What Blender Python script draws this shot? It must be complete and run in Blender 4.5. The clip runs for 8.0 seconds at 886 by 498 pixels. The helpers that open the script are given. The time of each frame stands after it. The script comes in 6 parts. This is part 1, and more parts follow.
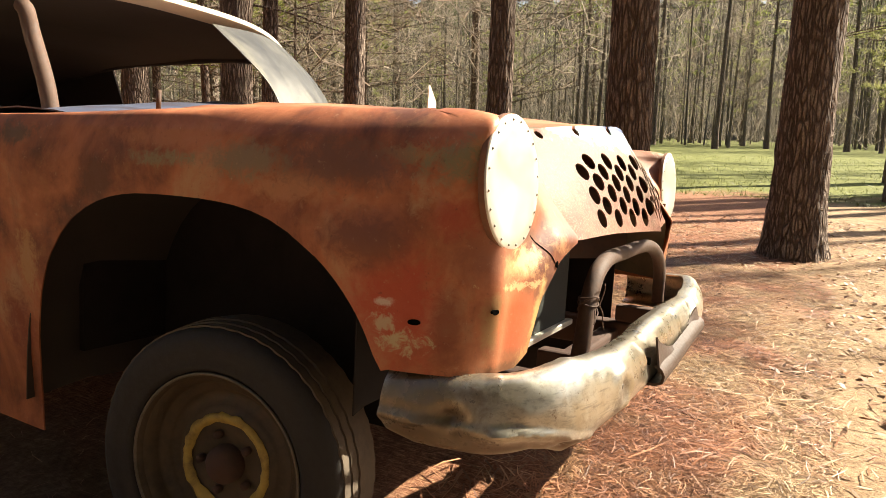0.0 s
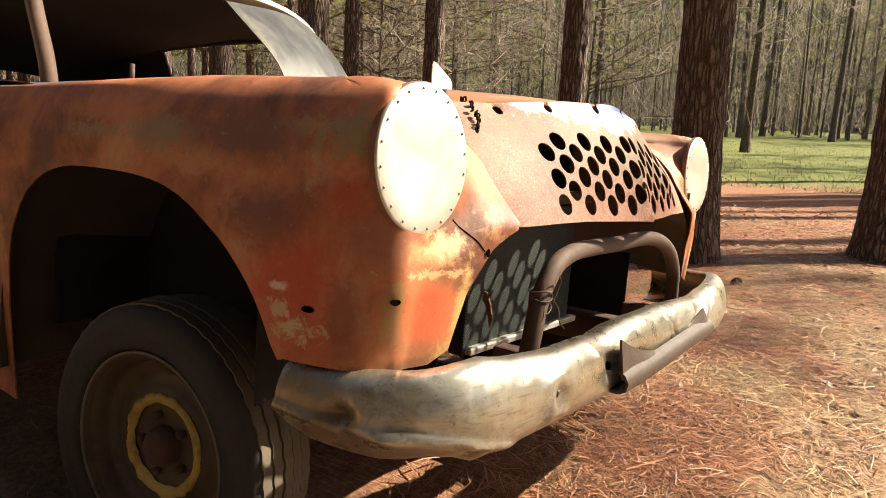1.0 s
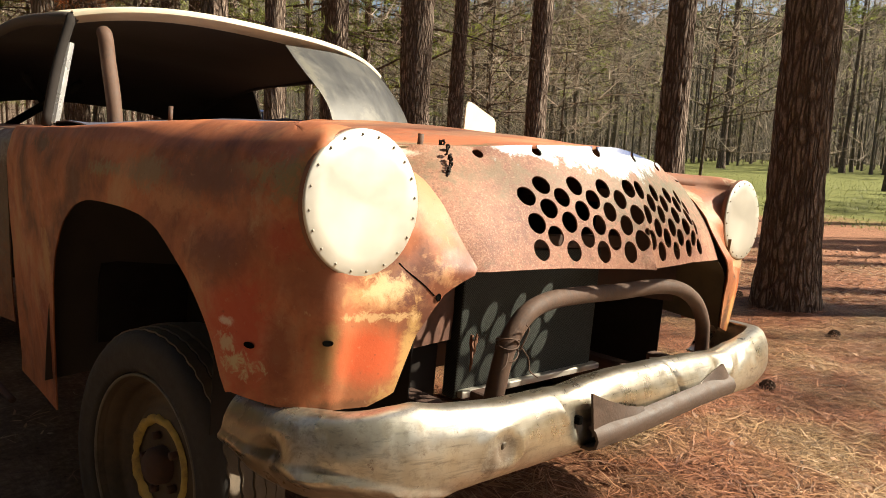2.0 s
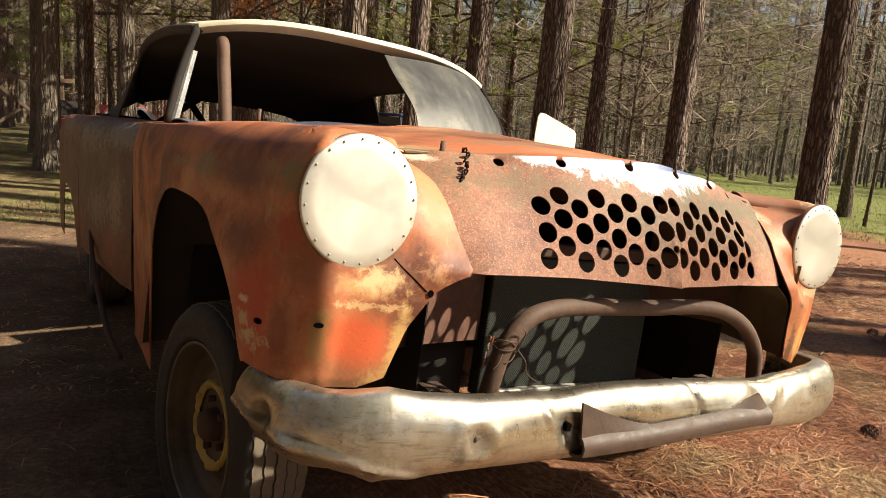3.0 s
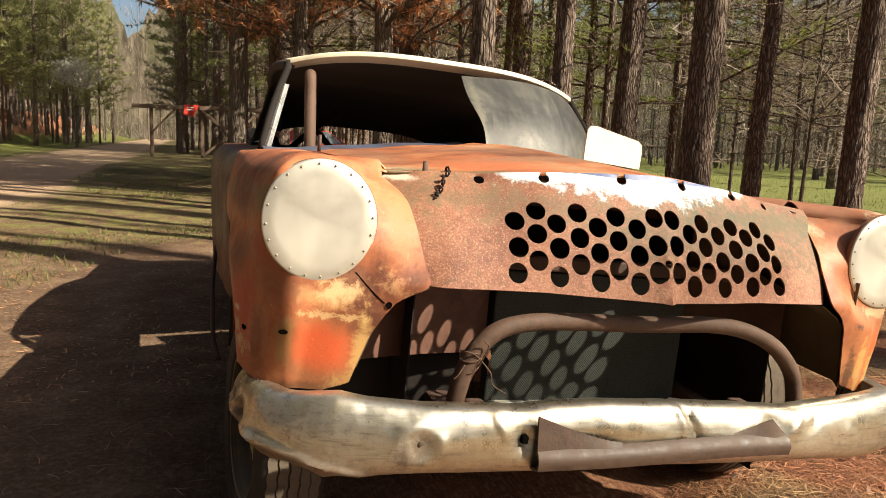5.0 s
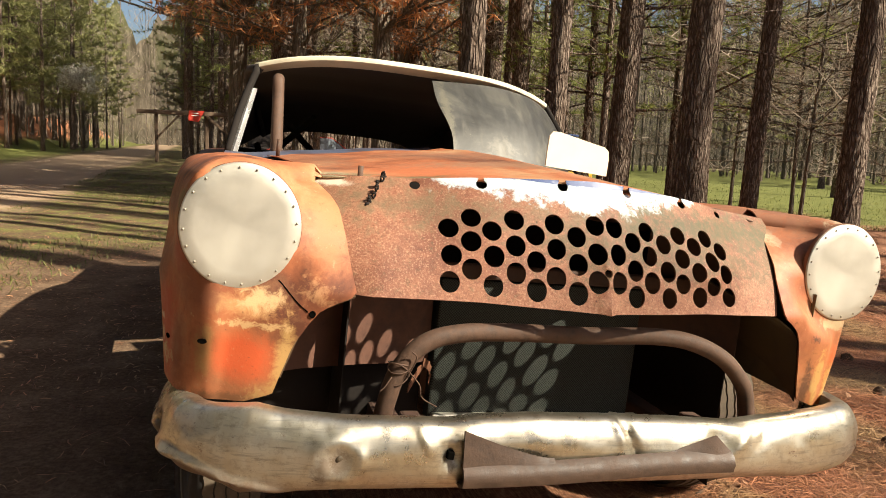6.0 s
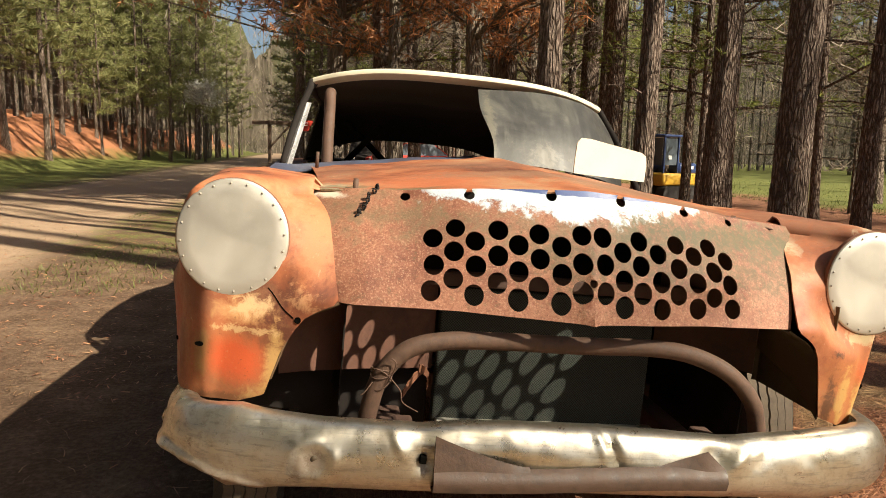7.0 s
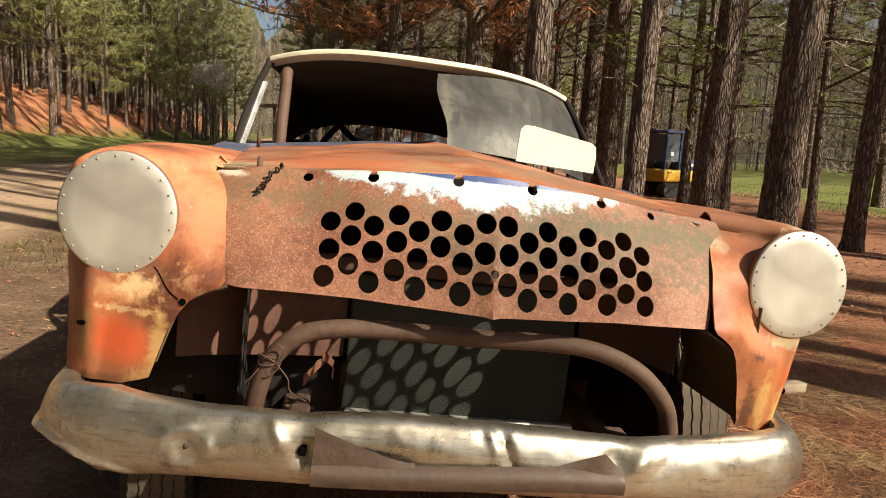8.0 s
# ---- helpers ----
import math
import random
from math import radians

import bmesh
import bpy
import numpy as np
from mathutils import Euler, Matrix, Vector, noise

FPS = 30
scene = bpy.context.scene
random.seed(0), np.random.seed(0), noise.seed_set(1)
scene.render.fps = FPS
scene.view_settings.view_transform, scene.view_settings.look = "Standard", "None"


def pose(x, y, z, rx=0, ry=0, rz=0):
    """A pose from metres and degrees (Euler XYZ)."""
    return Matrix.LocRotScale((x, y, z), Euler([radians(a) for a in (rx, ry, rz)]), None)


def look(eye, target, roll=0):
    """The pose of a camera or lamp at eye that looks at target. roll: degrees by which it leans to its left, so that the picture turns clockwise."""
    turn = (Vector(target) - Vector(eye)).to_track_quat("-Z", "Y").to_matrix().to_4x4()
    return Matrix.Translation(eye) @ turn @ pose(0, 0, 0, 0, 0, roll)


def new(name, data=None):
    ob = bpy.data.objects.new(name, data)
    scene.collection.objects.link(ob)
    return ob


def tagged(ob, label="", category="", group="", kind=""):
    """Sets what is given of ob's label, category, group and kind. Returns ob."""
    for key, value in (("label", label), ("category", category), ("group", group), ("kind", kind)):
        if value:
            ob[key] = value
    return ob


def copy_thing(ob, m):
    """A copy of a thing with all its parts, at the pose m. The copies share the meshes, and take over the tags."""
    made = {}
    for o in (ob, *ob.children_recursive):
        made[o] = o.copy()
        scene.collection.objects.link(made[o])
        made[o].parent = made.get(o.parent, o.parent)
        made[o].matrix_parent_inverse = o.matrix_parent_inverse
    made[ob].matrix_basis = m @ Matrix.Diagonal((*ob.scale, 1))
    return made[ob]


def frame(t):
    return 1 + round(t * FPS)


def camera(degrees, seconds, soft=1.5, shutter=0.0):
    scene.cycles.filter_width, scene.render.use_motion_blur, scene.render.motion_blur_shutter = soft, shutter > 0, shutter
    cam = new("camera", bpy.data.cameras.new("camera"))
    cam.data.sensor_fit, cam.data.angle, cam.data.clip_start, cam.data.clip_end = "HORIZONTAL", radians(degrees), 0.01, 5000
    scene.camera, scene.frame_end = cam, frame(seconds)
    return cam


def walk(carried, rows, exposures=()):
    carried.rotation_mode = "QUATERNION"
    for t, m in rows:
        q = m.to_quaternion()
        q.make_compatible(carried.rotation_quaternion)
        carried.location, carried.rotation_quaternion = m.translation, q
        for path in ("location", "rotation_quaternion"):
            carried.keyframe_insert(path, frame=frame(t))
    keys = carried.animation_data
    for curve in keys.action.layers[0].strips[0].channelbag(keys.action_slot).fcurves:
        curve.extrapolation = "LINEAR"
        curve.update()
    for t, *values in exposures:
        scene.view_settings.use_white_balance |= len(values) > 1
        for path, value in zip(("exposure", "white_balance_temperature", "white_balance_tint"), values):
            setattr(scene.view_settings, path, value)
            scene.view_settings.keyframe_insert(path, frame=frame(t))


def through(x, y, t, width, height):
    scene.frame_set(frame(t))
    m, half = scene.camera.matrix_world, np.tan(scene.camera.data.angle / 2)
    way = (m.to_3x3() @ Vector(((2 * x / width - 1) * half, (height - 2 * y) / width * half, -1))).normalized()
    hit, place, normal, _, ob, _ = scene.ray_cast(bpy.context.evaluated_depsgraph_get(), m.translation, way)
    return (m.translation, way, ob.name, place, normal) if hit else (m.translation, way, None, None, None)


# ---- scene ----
from mathutils import geometry
from mathutils.bvhtree import BVHTree

# ------------------------------------------------------------------ camera
cam = camera(64.9, 8.0, soft=0.6)
METRES, TILT, LEAN, TURN = 2.4, -10.0, -1.3, -61.5
EYE = (-2.108, -0.326, 1.15)
ROWS = [
    (0.0, 0.0, 0.0, 0.0, 0.0, 0.0, 0.0),
    (0.5, 0.0803, 0.0128, 0.0052, 4.43, -0.23, -0.9),
    (1.0, 0.1442, 0.0656, -0.0019, 7.87, -1.03, -1.89),
    (1.5, 0.2062, 0.0928, 0.0108, 11.84, -0.03, -1.95),
    (3.0, 0.4054, 0.1095, 0.0209, 29.5, 0.48, -8.3),
    (3.5, 0.4485, 0.1467, 0.0383, 33.7, -0.55, -7.07),
    (4.0, 0.4902, 0.1509, 0.0367, 39.37, -0.81, -6.52),
    (4.5, 0.5597, 0.1589, 0.0433, 43.45, -0.84, -7.58),
    (6.0, 0.6175, 0.2648, 0.062, 44.78, -0.07, -8.63),
    (6.5, 0.6417, 0.292, 0.0686, 49.16, -0.74, -7.48),
    (7.0, 0.7069, 0.3412, 0.0857, 53.62, -1.08, -8.58),
    (7.5, 0.7562, 0.3769, 0.097, 52.89, -0.69, -8.83),
    (8.0, 0.7424, 0.4409, 0.0981, 54.16, -2.01, -10.53),
]
walk(cam, [(t, pose(*EYE, TILT, LEAN, TURN) @ pose(METRES * x, METRES * y, METRES * z, 90 + pitch, roll, yaw)) for t, x, y, z, yaw, pitch, roll in ROWS],
     exposures=[(0.0, 1.92), (1.5, 1.48), (3.0, 1.28), (4.5, 1.26), (6.0, 1.22), (7.0, 1.10), (8.0, 0.98)])

# ------------------------------------------------------------------ light
SUN_AZ = radians(128)      # bearing of the sun, from +y towards +x
SUN_EL = radians(39)
world = bpy.data.worlds.new("world")
scene.world = world
world.use_nodes = True
wn = world.node_tree.nodes
sky = wn.new("ShaderNodeTexSky")
sky.sky_type, sky.sun_disc, sky.sun_elevation, sky.sun_rotation = "NISHITA", False, SUN_EL, SUN_AZ
sky.dust_density = 3.0
world.node_tree.links.new(sky.outputs[0], wn["Background"].inputs[0])
wn["Background"].inputs[1].default_value = 0.052
sun_data = bpy.data.lights.new("sun", "SUN")
sun_data.energy, sun_data.angle, sun_data.color = 5.0, radians(0.55), (1.0, 0.905, 0.715)
sun = new("sun", sun_data)
to_sun = Vector((math.sin(SUN_AZ) * math.cos(SUN_EL), math.cos(SUN_AZ) * math.cos(SUN_EL), math.sin(SUN_EL)))
sun.matrix_world = look(to_sun * 60, (0, 0, 0))

# ------------------------------------------------------------------ materials
def nodes_of(name):
    m = bpy.data.materials.new(name)
    m.use_nodes = True
    nt = m.node_tree
    return m, nt, nt.nodes["Principled BSDF"]


def mth(nt, op, a, b=None, c=None, clamp=False):
    n = nt.nodes.new("ShaderNodeMath")
    n.operation, n.use_clamp = op, clamp
    for i, v in enumerate((a, b, c)):
        if v is None:
            continue
        if isinstance(v, (int, float)):
            n.inputs[i].default_value = v
        else:
            nt.links.new(v, n.inputs[i])
    return n.outputs[0]


def mixc(nt, fac, a, b, mode="MIX"):
    n = nt.nodes.new("ShaderNodeMix")
    n.data_type, n.blend_type = "RGBA", mode
    for i, v in ((0, fac), (6, a), (7, b)):
        if isinstance(v, (int, float)):
            n.inputs[i].default_value = v
        elif isinstance(v, tuple):
            n.inputs[i].default_value = (*v[:3], 1)
        else:
            nt.links.new(v, n.inputs[i])
    return n.outputs[2]


def coords(nt, kind="Object", scale=(1, 1, 1)):
    tc = nt.nodes.new("ShaderNodeTexCoord")
    if scale == (1, 1, 1):
        return tc.outputs[kind]
    mp = nt.nodes.new("ShaderNodeMapping")
    mp.inputs["Scale"].default_value = scale
    nt.links.new(tc.outputs[kind], mp.inputs[0])
    return mp.outputs[0]


def noi(nt, vec, scale, detail=6, rough=0.6, dist=0.0):
    n = nt.nodes.new("ShaderNodeTexNoise")
    n.inputs["Scale"].default_value, n.inputs["Detail"].default_value = scale, detail
    n.inputs["Roughness"].default_value, n.inputs["Distortion"].default_value = rough, dist
    nt.links.new(vec, n.inputs["Vector"])
    return n.outputs["Fac"]


def ramp(nt, fac, *stops):
    n = nt.nodes.new("ShaderNodeValToRGB")
    e = n.color_ramp.elements
    while len(e) < len(stops):
        e.new(0.5)
    for el, (p, c) in zip(e, stops):
        el.position, el.color = p, (*c, 1) if isinstance(c, tuple) else (c, c, c, 1)
    nt.links.new(fac, n.inputs[0])
    return n.outputs[0]


def bump(nt, bsdf, height, strength=0.3, distance=0.01):
    b = nt.nodes.new("ShaderNodeBump")
    b.inputs["Strength"].default_value, b.inputs["Distance"].default_value = strength, distance
    nt.links.new(height, b.inputs["Height"])
    nt.links.new(b.outputs[0], bsdf.inputs["Normal"])


def put(nt, bsdf, socket, v):
    if isinstance(v, (int, float)):
        bsdf.inputs[socket].default_value = v
    elif isinstance(v, tuple):
        bsdf.inputs[socket].default_value = (*v, 1)
    else:
        nt.links.new(v, bsdf.inputs[socket])


def blotch(nt, vec, centre, size, ragged=0.5, scale=24):
    """1 inside a ragged patch round centre, with half-axes size, 0 outside."""
    s = nt.nodes.new("ShaderNodeVectorMath")
    s.operation = "SUBTRACT"
    nt.links.new(vec, s.inputs[0])
    s.inputs[1].default_value = centre
    d = nt.nodes.new("ShaderNodeVectorMath")
    d.operation = "DIVIDE"
    nt.links.new(s.outputs[0], d.inputs[0])
    d.inputs[1].default_value = size
    ln = nt.nodes.new("ShaderNodeVectorMath")
    ln.operation = "LENGTH"
    nt.links.new(d.outputs[0], ln.inputs[0])
    n = noi(nt, vec, scale, 9, 0.74, 0.5)
    f = mth(nt, "MULTIPLY_ADD", mth(nt, "SUBTRACT", n, 0.5), ragged * 4, mth(nt, "SUBTRACT", 1.0, ln.outputs["Value"]))
    return mth(nt, "MULTIPLY", f, 1.7, clamp=True)


def plain(name, col, rough=0.6, metal=0.0, scale=18, vary=0.35, bumps=0.15, dark=None, kind="Object"):
    """A surface of one stuff, mottled at two scales."""
    m, nt, b = nodes_of(name)
    v = coords(nt, kind)
    n1, n2 = noi(nt, v, scale, 8, 0.65), noi(nt, v, scale * 0.17, 4, 0.6)
    f = mth(nt, "ADD", mth(nt, "MULTIPLY", n1, 0.6), mth(nt, "MULTIPLY", n2, 0.4))
    lo = dark or tuple(c * (1 - vary) for c in col)
    hi = tuple(min(1, c * (1 + vary * 0.6)) for c in col)
    put(nt, b, "Base Color", ramp(nt, f, (0.3, lo), (0.5, col), (0.7, hi)))
    put(nt, b, "Roughness", ramp(nt, n1, (0.3, max(0.02, rough - 0.12)), (0.7, min(1, rough + 0.12))))
    put(nt, b, "Metallic", metal)
    bump(nt, b, n1, bumps, 0.004)
    return m


def body_paint(name, patches=(), tone=1.0, worn=1.0):
    """Weathered red-oxide car paint: rust, chalky fade, pale spots; patches are (centre, half-axes, colour, raggedness)."""
    m, nt, b = nodes_of(name)
    v = coords(nt)
    big, mid, fine = noi(nt, v, 3.6, 8, 0.64, 0.35), noi(nt, v, 13, 9, 0.70, 0.3), noi(nt, v, 120, 4, 0.7)
    vs = coords(nt, scale=(9, 9, 1.6))
    streak = noi(nt, vs, 3.0, 5, 0.6)
    c = ramp(nt, big, (0.34, (0.12 * tone, 0.040 * tone, 0.022 * tone)), (0.44, (0.27 * tone, 0.086 * tone, 0.037 * tone)),
             (0.53, (0.385 * tone, 0.130 * tone, 0.056 * tone)), (0.64, (0.41 * tone, 0.215 * tone, 0.11 * tone)))
    c = mixc(nt, mth(nt, "MULTIPLY", ramp(nt, mid, (0.54, 0.0), (0.72, 1.0)), 0.40 * worn), c, (0.46, 0.235, 0.105))
    c = mixc(nt, mth(nt, "MULTIPLY", ramp(nt, streak, (0.55, 0.0), (0.75, 1.0)), 0.4 * worn), c, (0.17, 0.07, 0.04))
    c = mixc(nt, mth(nt, "MULTIPLY", ramp(nt, mid, (0.22, 1.0), (0.36, 0.0)), 0.6), c, (0.12, 0.045, 0.028))
    for centre, size, col, ragged, *strength in patches:
        c = mixc(nt, mth(nt, "MULTIPLY", blotch(nt, v, centre, size, ragged, 34), strength[0] if strength else 0.9), c, col)
    c = mixc(nt, mth(nt, "MULTIPLY", ramp(nt, fine, (0.66, 0.0), (0.72, 1.0)), 0.5), c, (0.10, 0.045, 0.03))
    chips = noi(nt, v, 55, 10, 0.78, 0.2)
    c = mixc(nt, mth(nt, "MULTIPLY", ramp(nt, chips, (0.60, 0.0), (0.66, 1.0)), 0.45 * worn), c, (0.50, 0.31, 0.18))
    c = mixc(nt, mth(nt, "MULTIPLY", ramp(nt, chips, (0.33, 1.0), (0.40, 0.0)), 0.55), c, (0.10, 0.042, 0.026))
    put(nt, b, "Base Color", c)
    put(nt, b, "Roughness", ramp(nt, mid, (0.3, 0.46), (0.7, 0.72)))
    put(nt, b, "Specular IOR Level", 0.42)
    bump(nt, b, mth(nt, "ADD", mth(nt, "MULTIPLY", mid, 0.6), mth(nt, "MULTIPLY", fine, 0.35)), 0.25, 0.004)
    return m


RUST = plain("rust", (0.20, 0.085, 0.045), 0.8, 0.0, 40, 0.5, 0.4)
DARK_RUST = plain("dark_rust", (0.075, 0.04, 0.028), 0.85, 0.0, 30, 0.5, 0.4)
TUBE_RUST = plain("tube_rust", (0.088, 0.047, 0.029), 0.75, 0.0, 60, 0.55, 0.4)
BAR_RUST = plain("bar_rust", (0.062, 0.034, 0.021), 0.6, 0.0, 50, 0.6, 0.4)
HEADLINING = plain("dark_headlining", (0.065, 0.052, 0.046), 0.95, 0.0, 8, 0.4, 0.2)
DUSTY = plain("dusty_dark_metal", (0.050, 0.041, 0.033), 0.85, 0.0, 9, 0.5, 0.3)
HOLE, _nt, _b = nodes_of("hole_black")
put(_nt, _b, "Base Color", (0.004, 0.0035, 0.003))
put(_nt, _b, "Roughness", 1.0)
put(_nt, _b, "Specular IOR Level", 0.0)
BLACK = plain("matt_black", (0.026, 0.022, 0.020), 0.95, 0.0, 12, 0.4, 0.2)
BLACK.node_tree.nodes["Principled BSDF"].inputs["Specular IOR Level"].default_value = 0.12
TREAD_DUST = plain("dusty_tread", (0.115, 0.088, 0.062), 0.9, 0.0, 30, 0.5, 0.4)
RUBBER = plain("old_rubber", (0.024, 0.021, 0.019), 0.75, 0.0, 50, 0.4, 0.3)
RIM_PAINT = plain("rim_paint", (0.075, 0.052, 0.03), 0.6, 0.0, 25, 0.7, 0.4)
RIM_EDGE = plain("worn_rim_edge", (0.15, 0.13, 0.10), 0.5, 0.3, 25, 0.7, 0.3)
YELLOW_PAINT = plain("chipped_yellow", (0.42, 0.30, 0.07), 0.6, 0.0, 30, 0.6, 0.3, dark=(0.08, 0.05, 0.03))
LAMP_PLATE = plain("lamp_plate", (0.63, 0.595, 0.525), 0.50, 0.75, 7, 0.16, 0.06)
RIVET = plain("rivet_metal", (0.30, 0.27, 0.22), 0.6, 0.4, 30, 0.3, 0.1)
ROOF_PAINT = plain("cream_roof", (0.62, 0.56, 0.42), 0.5, 0.0, 10, 0.25, 0.1)
PLATE_WHITE = plain("white_plate", (0.60, 0.545, 0.435), 0.5, 0.0, 9, 0.1, 0.05)


def dusty_sheet():
    m, nt, b = nodes_of("dusty_grey_sheet")
    v = coords(nt)
    big, mid, drip = noi(nt, v, 3.2, 6, 0.65, 0.6), noi(nt, v, 30, 9, 0.75), noi(nt, coords(nt, scale=(14, 4, 1.2)), 2.2, 6, 0.65, 0.4)
    c = ramp(nt, big, (0.34, (0.030, 0.029, 0.027)), (0.52, (0.060, 0.058, 0.052)), (0.68, (0.125, 0.118, 0.098)))
    c = mixc(nt, mth(nt, "MULTIPLY", ramp(nt, drip, (0.54, 0.0), (0.70, 1.0)), 0.25), c, (0.15, 0.14, 0.115))
    c = mixc(nt, mth(nt, "MULTIPLY", ramp(nt, mid, (0.60, 0.0), (0.70, 1.0)), 0.35), c, (0.19, 0.175, 0.13))
    c = mixc(nt, mth(nt, "MULTIPLY", blotch(nt, v, (0.03, 1.72, 1.36), (0.03, 0.5, 0.26), 0.7, 30), 0.5), c, (0.18, 0.165, 0.12))
    c = mixc(nt, mth(nt, "MULTIPLY", blotch(nt, v, (0.28, 1.62, 1.25), (0.09, 0.2, 0.06), 1.1, 26), 0.3), c, (0.20, 0.185, 0.15))
    put(nt, b, "Base Color", c)
    put(nt, b, "Roughness", ramp(nt, drip, (0.3, 0.34), (0.7, 0.60)))
    put(nt, b, "Metallic", 0.1)
    bump(nt, b, mid, 0.08, 0.003)
    return m


GREY_SHEET = dusty_sheet()
COWL_BLUE = plain("faded_navy", (0.075, 0.085, 0.13), 0.45, 0.0, 9, 0.5, 0.15, dark=(0.09, 0.05, 0.035))
DOOR_GREY = body_paint("door_paint", (
    ((-1.05, 2.6, 0.85), (0.25, 1.5, 0.45), (0.095, 0.076, 0.060), 0.4, 0.85),
    ((-1.05, 2.2, 1.02), (0.15, 0.4, 0.07), (0.26, 0.23, 0.19), 0.8, 0.8),
    ((-1.05, 2.9, 0.98), (0.15, 0.5, 0.08), (0.24, 0.21, 0.17), 1.0, 0.8),
    ((-1.03, 2.25, 0.72), (0.15, 0.16, 0.16), (0.28, 0.20, 0.14), 1.0, 0.7),
    ((-1.05, 2.6, 0.66), (0.15, 0.30, 0.10), (0.24, 0.19, 0.145), 1.2, 0.7),
    ((-1.05, 2.35, 0.52), (0.2, 0.14, 0.10), (0.24, 0.07, 0.04), 0.8, 0.8),
    ((-1.08, 3.9, 0.80), (0.15, 0.9, 0.35), (0.10, 0.08, 0.065), 0.7, 0.85),
    ((-1.08, 3.9, 1.00), (0.15, 0.7, 0.07), (0.22, 0.18, 0.15), 0.9, 0.8)), tone=0.5)
CHROME_TRIM = plain("dull_trim", (0.72, 0.72, 0.72), 0.28, 0.7, 20, 0.2, 0.05)


def bumper_metal():
    m, nt, b = nodes_of("worn_bumper_metal")
    v = coords(nt)
    big, mid = noi(nt, v, 5, 6, 0.6, 0.4), noi(nt, v, 26, 8, 0.7)
    sep = nt.nodes.new("ShaderNodeSeparateXYZ")
    nt.links.new(v, sep.inputs[0])
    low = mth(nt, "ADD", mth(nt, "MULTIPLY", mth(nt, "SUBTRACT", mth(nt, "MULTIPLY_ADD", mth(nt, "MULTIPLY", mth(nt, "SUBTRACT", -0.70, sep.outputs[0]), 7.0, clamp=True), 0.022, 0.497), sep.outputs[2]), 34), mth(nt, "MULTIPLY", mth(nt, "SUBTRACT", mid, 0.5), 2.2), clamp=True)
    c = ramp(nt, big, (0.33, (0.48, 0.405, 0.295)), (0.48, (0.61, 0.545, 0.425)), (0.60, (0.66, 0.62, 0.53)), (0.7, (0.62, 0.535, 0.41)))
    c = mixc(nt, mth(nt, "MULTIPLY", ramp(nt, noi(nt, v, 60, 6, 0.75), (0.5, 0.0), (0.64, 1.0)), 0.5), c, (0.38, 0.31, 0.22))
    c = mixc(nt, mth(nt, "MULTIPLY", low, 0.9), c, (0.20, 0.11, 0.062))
    drag = noi(nt, coords(nt, scale=(3, 30, 60)), 1.6, 7, 0.7, 0.3)
    c = mixc(nt, mth(nt, "MULTIPLY", ramp(nt, drag, (0.52, 0.0), (0.66, 1.0)), 0.55), c, (0.25, 0.225, 0.19))
    c = mixc(nt, mth(nt, "MULTIPLY", ramp(nt, drag, (0.33, 1.0), (0.42, 0.0)), 0.4), c, (0.72, 0.69, 0.62))
    spot = ramp(nt, noi(nt, v, 34, 10, 0.78), (0.33, 1.0), (0.39, 0.0))
    c = mixc(nt, spot, c, (0.16, 0.085, 0.05))
    # grime and rust; the dents near the end are also darkened by colour
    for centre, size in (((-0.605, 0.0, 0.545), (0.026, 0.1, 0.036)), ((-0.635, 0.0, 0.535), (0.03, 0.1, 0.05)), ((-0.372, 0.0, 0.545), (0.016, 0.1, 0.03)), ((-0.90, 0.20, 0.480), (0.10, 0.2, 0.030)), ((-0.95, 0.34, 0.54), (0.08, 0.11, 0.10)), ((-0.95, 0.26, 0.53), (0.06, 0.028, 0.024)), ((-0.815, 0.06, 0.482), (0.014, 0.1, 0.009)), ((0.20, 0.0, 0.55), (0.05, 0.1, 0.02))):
        grime_and_dents = mth(nt, "MULTIPLY", blotch(nt, v, centre, size, 0.6, 40), 0.75)
        c = mixc(nt, grime_and_dents, c, (0.15, 0.095, 0.06))
        low = mth(nt, "MAXIMUM", low, grime_and_dents)
    # brown tarnish at the near end, with the wing's shade put into it
    tarnish_and_shade = mth(nt, "MULTIPLY", blotch(nt, v, (-0.96, 0.30, 0.54), (0.07, 0.19, 0.13), 0.5, 22), 0.8)
    c = mixc(nt, tarnish_and_shade, c, (0.17, 0.125, 0.075))
    low = mth(nt, "MAXIMUM", low, mth(nt, "MULTIPLY", tarnish_and_shade, 0.7))
    put(nt, b, "Base Color", c)
    put(nt, b, "Metallic", mth(nt, "SUBTRACT", 0.92, mth(nt, "MULTIPLY", mth(nt, "MAXIMUM", low, spot), 0.85)))
    put(nt, b, "Roughness", ramp(nt, mth(nt, "ADD", mth(nt, "MULTIPLY", mid, 0.5), mth(nt, "MULTIPLY", big, 0.5)), (0.35, 0.22), (0.65, 0.42)))
    bump(nt, b, mth(nt, "ADD", mid, mth(nt, "MULTIPLY", noi(nt, v, 7, 3, 0.5), 0.5)), 0.14, 0.004)
    return m


BUMPER = bumper_metal()


